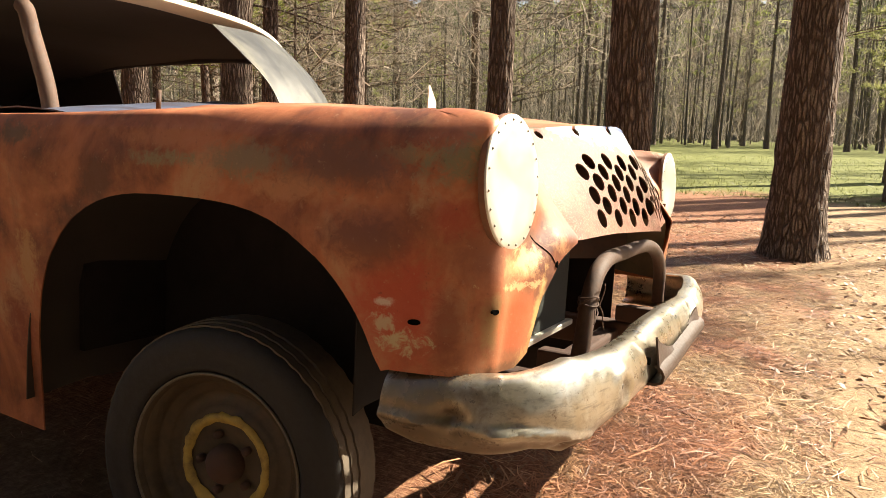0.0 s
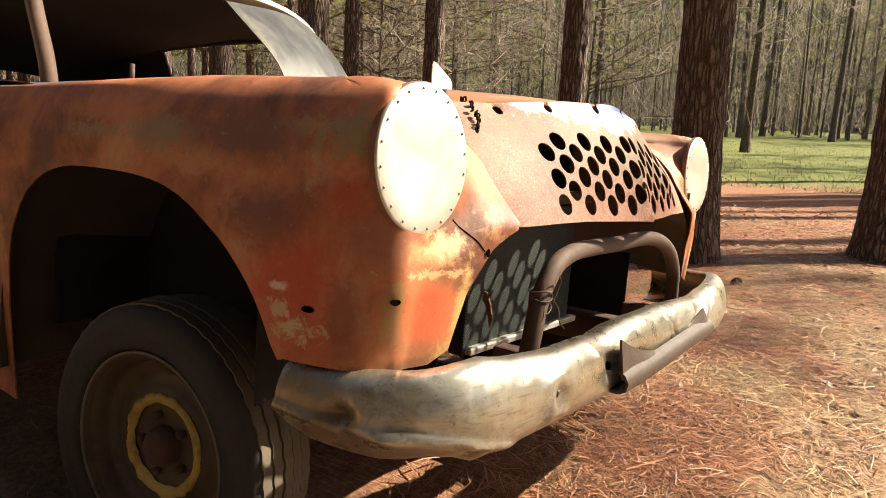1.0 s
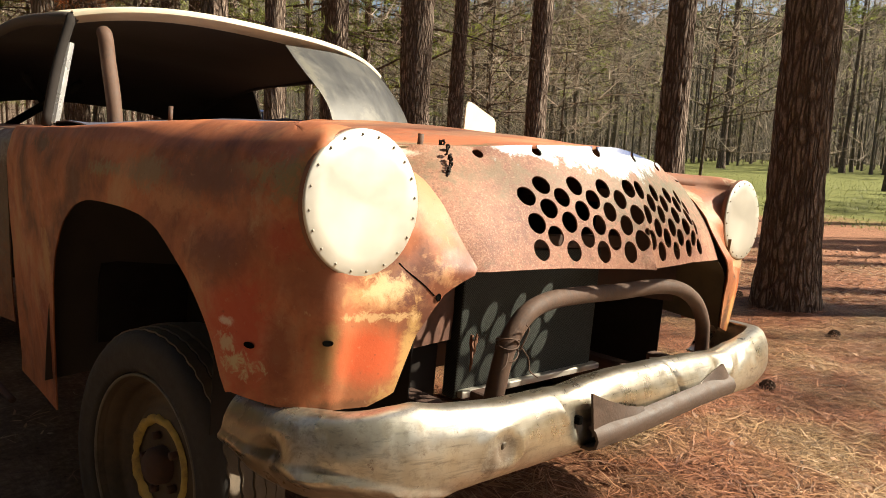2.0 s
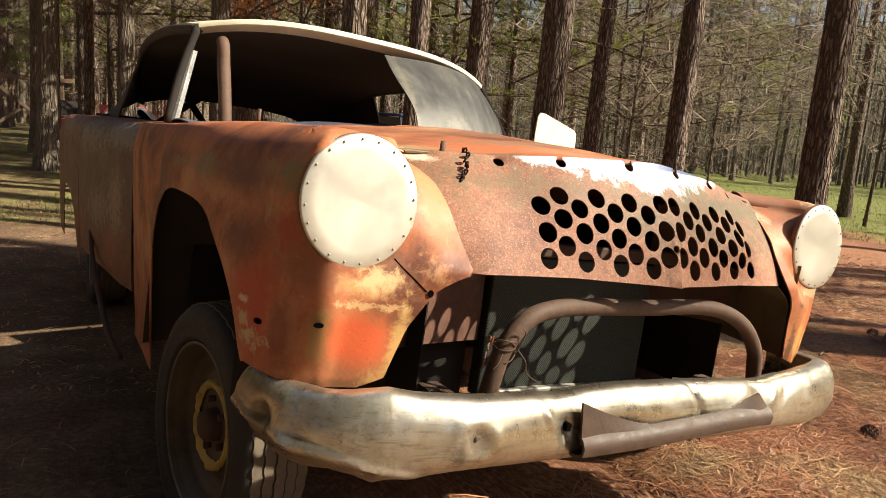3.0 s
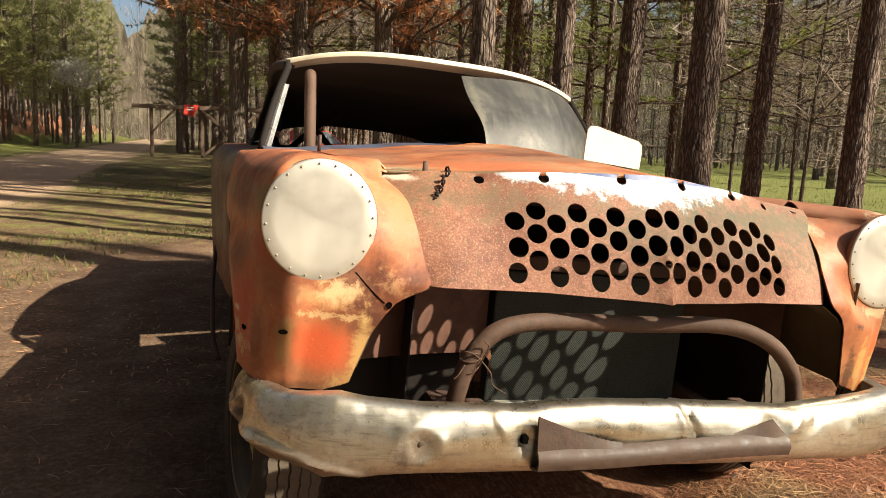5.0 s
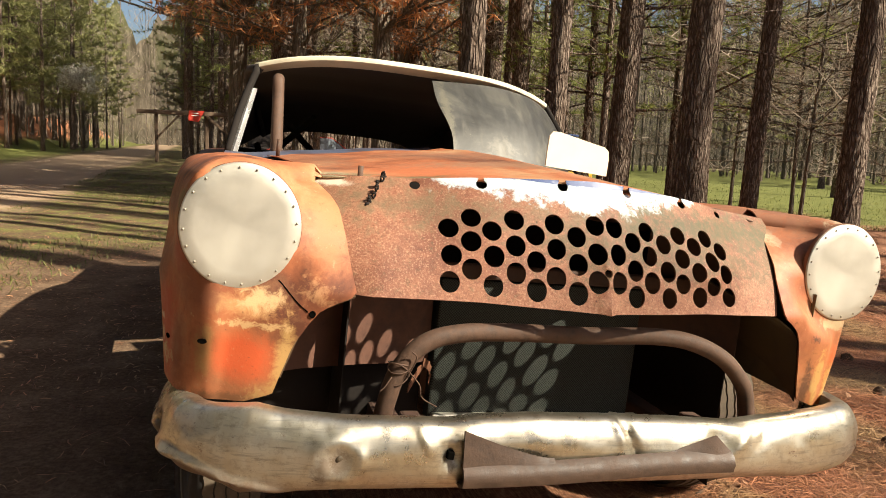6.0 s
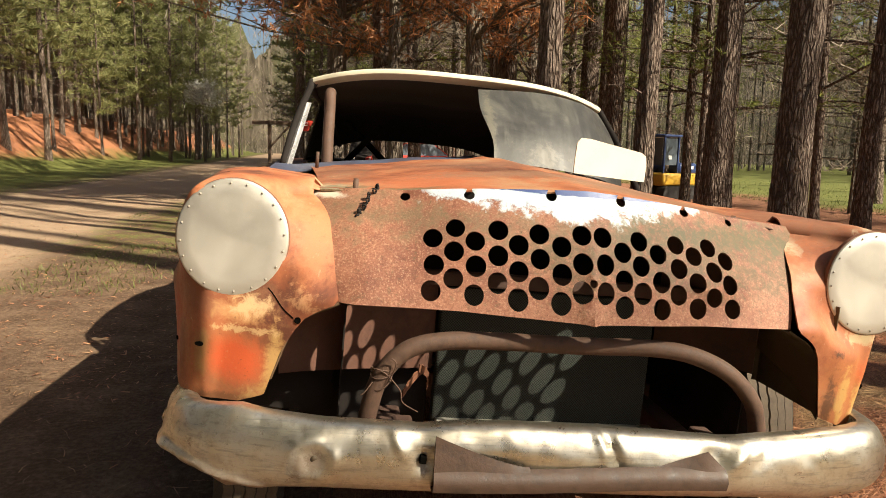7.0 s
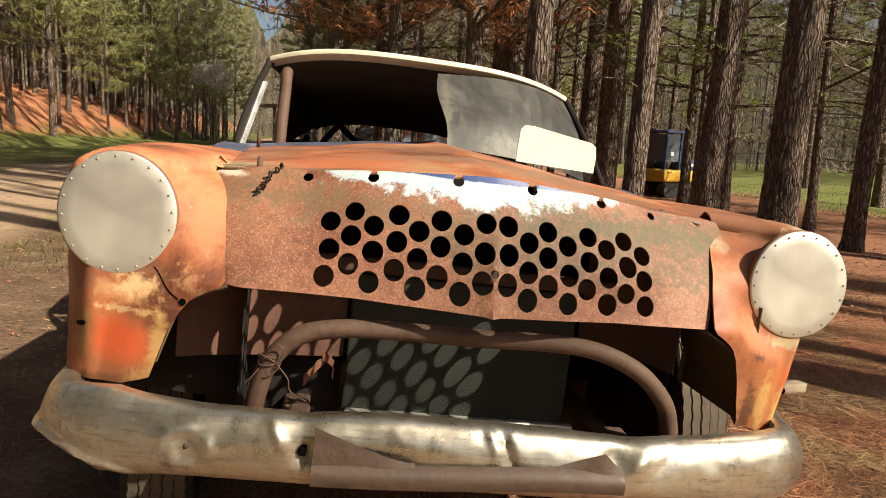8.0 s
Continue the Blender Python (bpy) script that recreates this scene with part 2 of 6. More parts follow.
def grille_paint():
    """Pitted rust with a band of blue and white paint left below the top crease and lichen round it."""
    m, nt, b = nodes_of("grille_plate_rust")
    v = coords(nt)
    sep = nt.nodes.new("ShaderNodeSeparateXYZ")
    nt.links.new(v, sep.inputs[0])
    x, z = sep.outputs[0], sep.outputs[2]
    big, mid, fine = noi(nt, v, 4, 5, 0.6), noi(nt, v, 24, 9, 0.72, 0.4), noi(nt, v, 190, 4, 0.7)
    c = ramp(nt, mth(nt, "ADD", mth(nt, "MULTIPLY", big, 0.5), mth(nt, "MULTIPLY", mid, 0.5)), (0.36, (0.15, 0.050, 0.030)), (0.5, (0.26, 0.106, 0.060)), (0.64, (0.335, 0.162, 0.096)))
    c = mixc(nt, mth(nt, "MULTIPLY", ramp(nt, fine, (0.54, 0.0), (0.62, 1.0)), 0.5), c, (0.45, 0.265, 0.165))
    c = mixc(nt, mth(nt, "MULTIPLY", ramp(nt, fine, (0.36, 1.0), (0.45, 0.0)), 0.6), c, (0.11, 0.045, 0.028))
    ax = mth(nt, "ABSOLUTE", mth(nt, "SUBTRACT", x, -0.01))
    # lichen belt
    belt = mth(nt, "SUBTRACT", 1.0, mth(nt, "MULTIPLY", mth(nt, "ABSOLUTE", mth(nt, "SUBTRACT", z, 1.062)), 13))
    belt = mth(nt, "ADD", belt, mth(nt, "MULTIPLY", mth(nt, "SUBTRACT", mid, 0.55), 5.0), clamp=True)
    c = mixc(nt, mth(nt, "MULTIPLY", belt, 0.75), c, (0.125, 0.092, 0.050))
    moss = mth(nt, "SUBTRACT", 1.0, mth(nt, "MULTIPLY", mth(nt, "ABSOLUTE", mth(nt, "SUBTRACT", z, 0.99)), 9))
    moss = mth(nt, "MULTIPLY", moss, mth(nt, "MULTIPLY", mth(nt, "ADD", x, 0.30), 4, clamp=True))
    moss = mth(nt, "ADD", moss, mth(nt, "MULTIPLY", mth(nt, "SUBTRACT", noi(nt, v, 60, 10, 0.78, 0.5), 0.54), 6.5), clamp=True)
    c = mixc(nt, mth(nt, "MULTIPLY", moss, 0.78), c, (0.092, 0.074, 0.036))
    crust = mth(nt, "SUBTRACT", 1.0, mth(nt, "MULTIPLY", mth(nt, "ABSOLUTE", mth(nt, "SUBTRACT", z, mth(nt, "SUBTRACT", 1.085, mth(nt, "MULTIPLY", x, 0.05)))), 17))
    crust = mth(nt, "MULTIPLY", crust, mth(nt, "MULTIPLY", mth(nt, "ADD", x, 0.08), 5, clamp=True))
    crust = mth(nt, "ADD", crust, mth(nt, "MULTIPLY", mth(nt, "SUBTRACT", noi(nt, v, 44, 10, 0.78, 0.4), 0.53), 7.0), clamp=True)
    flake = mth(nt, "MULTIPLY", ramp(nt, noi(nt, v, 30, 10, 0.8), (0.66, 0.0), (0.69, 1.0)), mth(nt, "MULTIPLY", mth(nt, "SUBTRACT", 0.30, mth(nt, "ABSOLUTE", x)), 6, clamp=True))
    c = mixc(nt, mth(nt, "MULTIPLY", flake, 0.8), c, (0.66, 0.62, 0.54))
    pits = ramp(nt, noi(nt, v, 75, 8, 0.75), (0.31, 1.0), (0.36, 0.0))
    c = mixc(nt, mth(nt, "MULTIPLY", pits, 0.8), c, (0.07, 0.03, 0.02))
    # remains of white and pale blue paint
    edge = mth(nt, "MULTIPLY_ADD", ax, 0.075, 1.079)
    edge = mth(nt, "ADD", edge, mth(nt, "MULTIPLY", mth(nt, "MAXIMUM", mth(nt, "SUBTRACT", x, 0.06), 0.0), 0.10))
    white = mth(nt, "MULTIPLY", mth(nt, "SUBTRACT", z, edge), 60)
    white = mth(nt, "ADD", white, mth(nt, "MULTIPLY", mth(nt, "SUBTRACT", mid, 0.5), 9.0))
    side = mth(nt, "MULTIPLY", mth(nt, "SUBTRACT", 0.43, ax), 14, clamp=True)
    white = mth(nt, "MULTIPLY", mth(nt, "MULTIPLY", white, 1.0, clamp=True), side)
    wc = ramp(nt, mid, (0.4, (0.39, 0.50, 0.58)), (0.62, (0.54, 0.58, 0.59)))
    c = mixc(nt, white, c, wc)
    c = mixc(nt, mth(nt, "MULTIPLY", crust, mth(nt, "MULTIPLY", mth(nt, "ADD", x, 0.05), 6, clamp=True)), c, (0.098, 0.082, 0.042))
    blue = mth(nt, "MULTIPLY", mth(nt, "SUBTRACT", z, mth(nt, "ADD", mth(nt, "MULTIPLY", mid, 0.012), 1.136)), 400, clamp=True)
    c = mixc(nt, mth(nt, "MULTIPLY", blue, white), c, (0.05, 0.08, 0.21))
    c = mixc(nt, mth(nt, "MULTIPLY", blotch(nt, v, (-0.625, 0.38, 1.090), (0.075, 0.06, 0.011), 0.5, 40), 0.8), c, (0.62, 0.54, 0.43))
    put(nt, b, "Base Color", c)
    put(nt, b, "Roughness", mth(nt, "SUBTRACT", 0.66, mth(nt, "MULTIPLY", white, 0.25)))
    put(nt, b, "Specular IOR Level", 0.45)
    bump(nt, b, mth(nt, "ADD", mid, fine), 0.3, 0.003)
    return m


GRILLE = grille_paint()
# patches on the near-side nose: bright primer red, chipped white, ochre streaks
NOSE_NEAR = body_paint("fender_paint_near", (
    ((-0.80, 0.20, 0.70), (0.13, 0.10, 0.15), (0.42, 0.145, 0.055), 0.35, 0.6),
    ((-0.98, 0.36, 0.73), (0.06, 0.17, 0.15), (0.46, 0.060, 0.030), 0.35, 0.75),
    ((-1.0, 0.34, 1.03), (0.06, 0.16, 0.03), (0.40, 0.27, 0.12), 0.8, 0.7),
    ((-1.0, 0.62, 0.955), (0.06, 0.14, 0.045), (0.50, 0.24, 0.12), 0.7, 0.6),
    ((-1.0, 0.95, 1.04), (0.06, 0.22, 0.035), (0.48, 0.19, 0.09), 0.6, 0.6),
    ((-0.94, 0.28, 0.70), (0.03, 0.05, 0.10), (0.20, 0.060, 0.03), 0.3, 0.7),
    ((-0.90, 0.22, 0.86), (0.10, 0.12, 0.09), (0.25, 0.085, 0.045), 0.3, 0.8),
    ((-0.885, 0.20, 0.715), (0.024, 0.12, 0.075), (0.36, 0.22, 0.085), 0.5, 0.75),
    ((-0.84, 0.20, 0.608), (0.13, 0.12, 0.020), (0.17, 0.075, 0.032), 0.9, 0.8),
    ((-0.805, 0.19, 0.705), (0.085, 0.12, 0.070), (0.60, 0.10, 0.032), 0.22, 0.9),
    ((-0.715, 0.19, 0.69), (0.030, 0.12, 0.12), (0.58, 0.36, 0.13), 0.55, 0.75),
    ((-0.725, 0.19, 0.625), (0.07, 0.12, 0.025), (0.44, 0.26, 0.09), 0.8, 0.7),
    ((-0.79, 0.19, 0.822), (0.085, 0.1, 0.040), (0.60, 0.33, 0.14), 0.7, 0.6),
    ((-0.775, 0.19, 0.835), (0.050, 0.1, 0.030), (0.72, 0.50, 0.27), 1.0, 0.55),
    ((-0.80, 0.19, 0.778), (0.085, 0.1, 0.010), (0.62, 0.40, 0.19), 1.5, 0.8),
    ((-0.985, 0.36, 0.662), (0.05, 0.050, 0.026), (0.50, 0.42, 0.24), 1.3, 0.9),
    ((-0.985, 0.40, 0.700), (0.05, 0.030, 0.022), (0.50, 0.40, 0.26), 1.4, 0.85),
    ((-0.985, 0.395, 0.742), (0.05, 0.026, 0.010), (0.62, 0.50, 0.42), 0.7, 0.9),
    ((-1.0, 0.50, 1.01), (0.08, 0.20, 0.07), (0.17, 0.075, 0.05), 0.5),
    ((-0.98, 0.25, 1.02), (0.08, 0.11, 0.055), (0.20, 0.18, 0.10), 0.7),
    ((-1.0, 0.98, 0.995), (0.08, 0.13, 0.022), (0.27, 0.21, 0.11), 0.9),
    ((-1.0, 0.32, 0.95), (0.05, 0.06, 0.05), (0.40, 0.22, 0.12), 0.8),
    ((-0.98, 0.25, 0.91), (0.06, 0.08, 0.06), (0.34, 0.055, 0.028), 0.4),
    ((-1.0, 0.75, 1.0), (0.06, 0.12, 0.05), (0.24, 0.17, 0.10), 0.6),
    ((-1.0, 0.44, 0.86), (0.05, 0.13, 0.07), (0.21, 0.075, 0.04), 0.5),
    ((-1.0, 1.53, 0.70), (0.05, 0.05, 0.12), (0.46, 0.25, 0.11), 0.8),
    ((-1.0, 1.60, 0.50), (0.05, 0.09, 0.14), (0.24, 0.06, 0.03), 0.5),
    ((-1.0, 1.57, 1.04), (0.06, 0.12, 0.03), (0.12, 0.07, 0.045), 1.0),
    ((-0.64, 0.24, 0.97), (0.07, 0.12, 0.14), (0.50, 0.195, 0.09), 0.4, 0.7),
    ((-0.66, 0.22, 0.86), (0.05, 0.1, 0.03), (0.60, 0.33, 0.16), 1.0, 0.5)), tone=1.12)
NOSE_FAR = body_paint("fender_paint_far", (
    ((0.76, 0.2, 0.68), (0.13, 0.12, 0.17), (0.46, 0.165, 0.055), 0.4, 0.8),
    ((0.70, 0.2, 0.66), (0.022, 0.12, 0.10), (0.10, 0.045, 0.022), 0.8, 0.85),
    ((0.74, 0.2, 0.68), (0.020, 0.12, 0.11), (0.56, 0.34, 0.11), 0.7, 0.8),
    ((0.79, 0.2, 0.66), (0.020, 0.12, 0.08), (0.62, 0.36, 0.12), 0.9, 0.8),
    ((0.82, 0.2, 0.75), (0.06, 0.12, 0.05), (0.58, 0.13, 0.045), 0.4, 0.85),
    ((0.79, 0.2, 0.84), (0.07, 0.12, 0.022), (0.46, 0.36, 0.20), 0.9, 0.8),
    ((0.70, 0.2, 0.80), (0.02, 0.12, 0.012), (0.05, 0.03, 0.02), 1.2, 0.8),
    ((0.61, 0.33, 1.065), (0.035, 0.1, 0.035), (0.60, 0.46, 0.30), 0.7, 0.9),
    ((0.72, 0.50, 1.10), (0.25, 0.40, 0.09), (0.25, 0.12, 0.072), 0.6, 0.7),
    ((0.80, 0.25, 1.12), (0.05, 0.05, 0.03), (0.52, 0.40, 0.26), 1.0, 0.7)))
HOOD_PAINT = body_paint("hood_paint", (
    ((-0.35, 0.5, 1.15), (0.2, 0.3, 0.2), (0.42, 0.13, 0.055), 0.4),
    ((-0.62, 0.42, 1.1), (0.07, 0.1, 0.1), (0.42, 0.34, 0.22), 0.9),
    ((-0.42, 0.345, 1.115), (0.14, 0.035, 0.03), (0.12, 0.105, 0.055), 0.9),
    ((0.0, 0.62, 1.17), (0.5, 0.12, 0.1), (0.26, 0.13, 0.075), 0.8),
    ((0.28, 0.55, 1.15), (0.38, 0.30, 0.2), (0.20, 0.115, 0.068), 0.7, 0.75),
    ((-0.05, 1.0, 1.2), (0.55, 0.22, 0.12), (0.22, 0.115, 0.07), 0.8, 0.6),
    ((-0.60, 0.9, 1.15), (0.12, 0.5, 0.12), (0.19, 0.10, 0.06), 0.8, 0.6),
    ((-0.58, 0.41, 1.105), (0.13, 0.04, 0.03), (0.17, 0.14, 0.08), 1.2, 0.8),
    ((0.40, 0.33, 1.12), (0.16, 0.05, 0.03), (0.15, 0.12, 0.075), 1.2, 0.8)), tone=0.95, worn=0.6)
INNER_RUST = plain("inner_panel_rust", (0.115, 0.052, 0.034), 0.85, 0.0, 26, 0.6, 0.4)
RETURN_RUST = plain("wing_return_rust", (0.12, 0.07, 0.036), 0.75, 0.0, 18, 0.5, 0.3)
INNER_OCHRE = plain("inner_ochre", (0.085, 0.062, 0.030), 0.6, 0.0, 14, 0.5, 0.2)


def radiator_core():
    m, nt, b = nodes_of("radiator_mesh_green")
    v = coords(nt)
    w = nt.nodes.new("ShaderNodeTexChecker")
    w.inputs["Scale"].default_value = 260
    nt.links.new(v, w.inputs["Vector"])
    c = mixc(nt, w.outputs["Fac"], (0.002, 0.0024, 0.002), (0.036, 0.045, 0.036))
    put(nt, b, "Base Color", mixc(nt, ramp(nt, noi(nt, v, 9), (0.5, 0.0), (0.7, 0.4)), c, (0.03, 0.026, 0.02)))
    put(nt, b, "Roughness", 0.7)
    bump(nt, b, w.outputs["Fac"], 0.5, 0.003)
    return m


RADIATOR = radiator_core()

# ------------------------------------------------------------------ mesh helpers
def part(name, bm, material, parent, label="", smooth=True, thick=0.0):
    """Links a bmesh as one mesh object under a thing or under a part."""
    me = bpy.data.meshes.new(name)
    bm.to_mesh(me)
    bm.free()
    if smooth:
        me.shade_smooth()
    me.materials.append(material)
    ob = new(name, me)
    ob.parent = parent
    if label:
        ob["label"] = label
    if thick:
        s = ob.modifiers.new("thickness", "SOLIDIFY")
        s.thickness, s.offset = thick, 0.0
        e = ob.modifiers.new("crisp edges", "EDGE_SPLIT")
        e.split_angle = radians(48)
    return ob


def mesh_part(name, verts, faces, material, parent, label="", smooth=False):
    me = bpy.data.meshes.new(name)
    me.from_pydata(verts, [], faces)
    if smooth:
        me.shade_smooth()
    me.materials.append(material)
    ob = new(name, me)
    ob.parent = parent
    if label:
        ob["label"] = label
    return ob


def grid(bm, rows, closed=False):
    """Quads between rows of points of one length."""
    vs = [[bm.verts.new(p) for p in r] for r in rows]
    for a, b in zip(vs, vs[1:]):
        n = len(a)
        for i in range(n if closed else n - 1):
            j = (i + 1) % n
            bm.faces.new((a[i], a[j], b[j], b[i]))
    return vs


def spline(pts, n):
    """n points along a smooth curve through pts."""
    pts = [Vector(p) for p in pts]
    out = []
    k = len(pts) - 1
    for i in range(n):
        f = i / (n - 1) * k
        j = min(int(f), k - 1)
        u = f - j
        p0, p1, p2, p3 = pts[max(j - 1, 0)], pts[j], pts[j + 1], pts[min(j + 2, k)]
        out.append(0.5 * ((2 * p1) + (p2 - p0) * u + (2 * p0 - 5 * p1 + 4 * p2 - p3) * u * u + (3 * p1 - p0 - 3 * p2 + p3) * u ** 3))
    return out


def table(v, *pairs):
    """Smooth value at v between (key, value) pairs."""
    if v <= pairs[0][0]:
        return pairs[0][1]
    for (a, x), (b, y) in zip(pairs, pairs[1:]):
        if v <= b:
            u = (v - a) / (b - a)
            return x + (y - x) * u
    return pairs[-1][1]


def tube(bm, path, radius, sides=12, taper=None):
    """A round bar along a path, with closed ends."""
    path = [Vector(p) for p in path]
    rows = []
    up = Vector((0.13, 0.21, 0.97))
    for i, p in enumerate(path):
        d = (path[min(i + 1, len(path) - 1)] - path[max(i - 1, 0)]).normalized()
        a = d.cross(up).normalized()
        b = d.cross(a)
        r = radius if taper is None else radius + (taper - radius) * i / (len(path) - 1)
        rows.append([p + (a * math.cos(k * math.tau / sides) + b * math.sin(k * math.tau / sides)) * r for k in range(sides)])
    vs = grid(bm, rows, True)
    bm.faces.new(vs[0][::-1])
    bm.faces.new(vs[-1])


def box(bm, centre, size, turn=None, bevel=0.0):
    g = bmesh.ops.create_cube(bm, size=1.0)
    m = Matrix.Translation(centre) @ (turn or Matrix.Identity(4)) @ Matrix.Diagonal((*size, 1))
    bmesh.ops.transform(bm, matrix=m, verts=g["verts"])
    if bevel:
        es = list({e for v in g["verts"] for e in v.link_edges})
        bmesh.ops.bevel(bm, geom=es, offset=bevel, segments=2, affect="EDGES", profile=0.5)


def lathe(bm, profile, sides=40, axis="x"):
    """Turns (radius, along) pairs about an axis."""
    rows = []
    for r, h in profile:
        ring = []
        for k in range(sides):
            a = k * math.tau / sides
            c, s = r * math.cos(a), r * math.sin(a)
            ring.append((h, c, s) if axis == "x" else (c, h, s) if axis == "y" else (c, s, h))
        rows.append(ring)
    return grid(bm, rows, True)


def thing(name, label, category, group="", at=None):
    ob = new(name)
    if at is not None:
        ob.matrix_world = at
    return tagged(ob, label, category, group)


# ------------------------------------------------------------------ the wrecked car
ROLL = 4.0
car = thing("derelict_car", "rusty orange derelict car with holes cut in its grille plate", "car",
            at=pose(0, 0, 1.0) @ pose(0, 0, 0, 0, ROLL, 0) @ pose(0, 0, -1.0))


def arch(y, zlow=0.25):
    """Height of the wheel arch's edge at y."""
    d = y - 0.96
    hw, e = (0.585, 3.0) if d < 0 else (0.565, 2.7)
    k = abs(d) / hw
    return zlow if k >= 1 else max(zlow, 0.35 + 0.562 * (1 - k ** e) ** 0.4545)


def fender_plan(s, z):
    """Plan of the fender skin at height z: s runs 0..5 from the grille round the nose, then s - 5 + 0.42 is y along the flank."""
    ai = table(z, (0.594, 0.745), (0.735, 0.70), (0.79, 0.672), (0.819, 0.652), (0.836, 0.628), (0.85, 0.602), (0.860, 0.580), (0.941, 0.595), (0.989, 0.606), (1.031, 0.616), (1.055, 0.630), (1.074, 0.650), (1.095, 0.682), (1.12, 0.70))
    yi = table(z, (0.594, 0.195), (0.735, 0.180), (0.79, 0.165), (0.819, 0.160), (0.85, 0.147), (0.860, 0.140), (0.897, 0.170), (0.941, 0.205), (0.989, 0.238), (1.031, 0.285), (1.055, 0.326), (1.074, 0.375), (1.095, 0.410), (1.12, 0.43))
    yf = table(z, (0.594, 0.206), (0.75, 0.196), (0.9, 0.200), (1.1, 0.205))
    side = table(z, (0.25, 0.955), (0.594, 0.988), (0.8, 1.008), (0.98, 1.02), (1.06, 1.005), (1.1, 0.985))
    low = table(z, (0.594, 0.0), (0.85, 0.0), (0.93, 1.0))
    pts = [(ai, yi), (ai * 0.62 + 0.336, yi * 0.55 + yf * 0.45 - 0.004 + 0.004 * low), (ai * 0.286 + 0.631, yf), (0.884 + 0.028 * low, yf + 0.010),
           (0.940 + 0.014 * low, 0.275 - 0.005 * low), (side - 0.012 - 0.034 * low, 0.42), (side - 0.016 * low, 0.60), (side + 0.004, 0.9)]
    if s <= 5:
        p = spline([(a, b, 0) for a, b in pts], 71)[round(s * 10)]
        return p.x, p.y
    y = s - 5 + 0.42
    bulge = table(y, (0.42, -0.012 - 0.034 * low), (0.6, -0.016 * low), (0.9, 0.004), (1.0, 0.006), (1.6, 0.0), (2.1, -0.012))
    return side + bulge, y


def fender(sx, paint, label):
    bm = bmesh.new()
    stations = [i * 0.1 for i in range(0, 51)] + [5 + i * 0.012 for i in range(1, 12)] + [5.15 + i * 0.05 for i in range(1, 18)] + [6.0 + i * 0.012 for i in range(1, 12)] + [6.17, 6.25, 6.33, 6.42, 6.5, 6.58]
    N, top = 36, 1.085
    cols = []
    for s in stations:
        y = s - 5 + 0.42
        zb = 0.605 + 0.02 * (1 - min(s, 1)) if s < 4.9 else arch(y, 0.60 if y < 0.9 else 0.21)
        col = []
        for k in range(N + 1):
            z = zb + (top - zb) * k / N
            a, b = fender_plan(s, z)
            col.append((a, b, z))
        for k in range(1, 8):                       # rolls over into the crown
            w = k / 7 * math.pi / 2
            inset, z = 0.15 * (1 - math.cos(w)), top + table(y, (0.3, 0.040), (0.7, 0.042), (1.1, 0.030), (1.5, 0.012), (2.0, 0.0)) * math.sin(w)
            a, b = fender_plan(s, top)
            ai = fender_plan(0, top)[0]
            wy = table(s, (0, 0.35), (1.2, 1), (3.4, 1), (4.6, 0.35), (5.4, 0.0))
            wx = table(s, (0, 0.0), (2.6, 0.0), (4.0, 0.55), (5.2, 1.0))
            col.append((max(ai, a - inset * wx), b + inset * wy, z))
        cols.append(col)
    for s, col in zip(stations, cols):              # flat of the crown across to the hood
        a, b, z = col[-1]
        for u in (0.33, 0.66, 1.0):
            ai = 0.635 + 0.10 * max(0, b - 0.4) / 1.6
            col.append((a + (ai - a) * u, max(b, 0.40) if u == 1.0 else b + (max(b, 0.40) - b) * u, z - (0.012 + 0.030 * max(0, 1 - b / 0.9)) * u))
    grid(bm, [[(sx * a, b, z) for a, b, z in c] for c in cols])
    bmesh.ops.remove_doubles(bm, verts=bm.verts, dist=0.0015)
    cx = 0.828 if sx < 0 else 0.816
    for v in bm.verts:                              # old dents, and a flat seat for the lamp plate
        n = noise.noise(v.co * 5.0) * 0.004 + noise.noise(v.co * 17) * 0.0012
        v.co.x += sx * n
        dx, dz = abs(v.co.x) - cx, v.co.z - 0.985
        r = math.hypot(dx, dz)
        if v.co.y < 0.30:
            w = min(1, max(0, (0.205 - r) / 0.065))
            seat = (0.2085 if sx < 0 else 0.2125) + 0.0524 * dz - 0.035 * (v.co.x - sx * cx)
            v.co.y += (max(v.co.y, seat) - v.co.y) * w * w * (3 - 2 * w)
        if dz > 0 and dx > 0 and v.co.y < 1.1:      # the bullet nose is round behind the lamp, and squares off towards the door
            across, up = table(v.co.y, (0.20, 0.124), (0.27, 0.130), (0.42, 0.148), (0.60, 0.178), (1.1, 0.204)), table(v.co.y, (0.3, 0.142), (0.7, 0.150), (1.1, 0.20))
            k = ((dx / across) ** 2.2 + (dz / up) ** 2.2) ** (1 / 2.2)
            fade = min(1, dz / 0.05)
            if k > 1:
                v.co.x = sx * (cx + dx * (1 + (1 / k - 1) * fade))
                v.co.z = 0.985 + dz * (1 + (1 / k - 1) * fade)
    if sx > 0:
        for v in bm.verts:
            v.co.x = far_bend(v.co.x, v.co.z)
    return part("fender", bm, paint, car, label, thick=0.004)


def far_bend(x, z):
    """The far wing is pushed in, more so towards its lower edge."""
    low = min(1, max(0, (0.86 - z) / 0.25))
    x -= 0.030 + 0.022 * low
    return x if x < 0.78 - 0.05 * low else 0.78 - 0.05 * low + (x - 0.78 + 0.05 * low) * (0.52 + 0.04 * low)


near_fender = fender(-1, NOSE_NEAR, "rusty front wing with chipped red primer")
far_fender = fender(1, NOSE_FAR, "rusty front wing with ochre streaks")


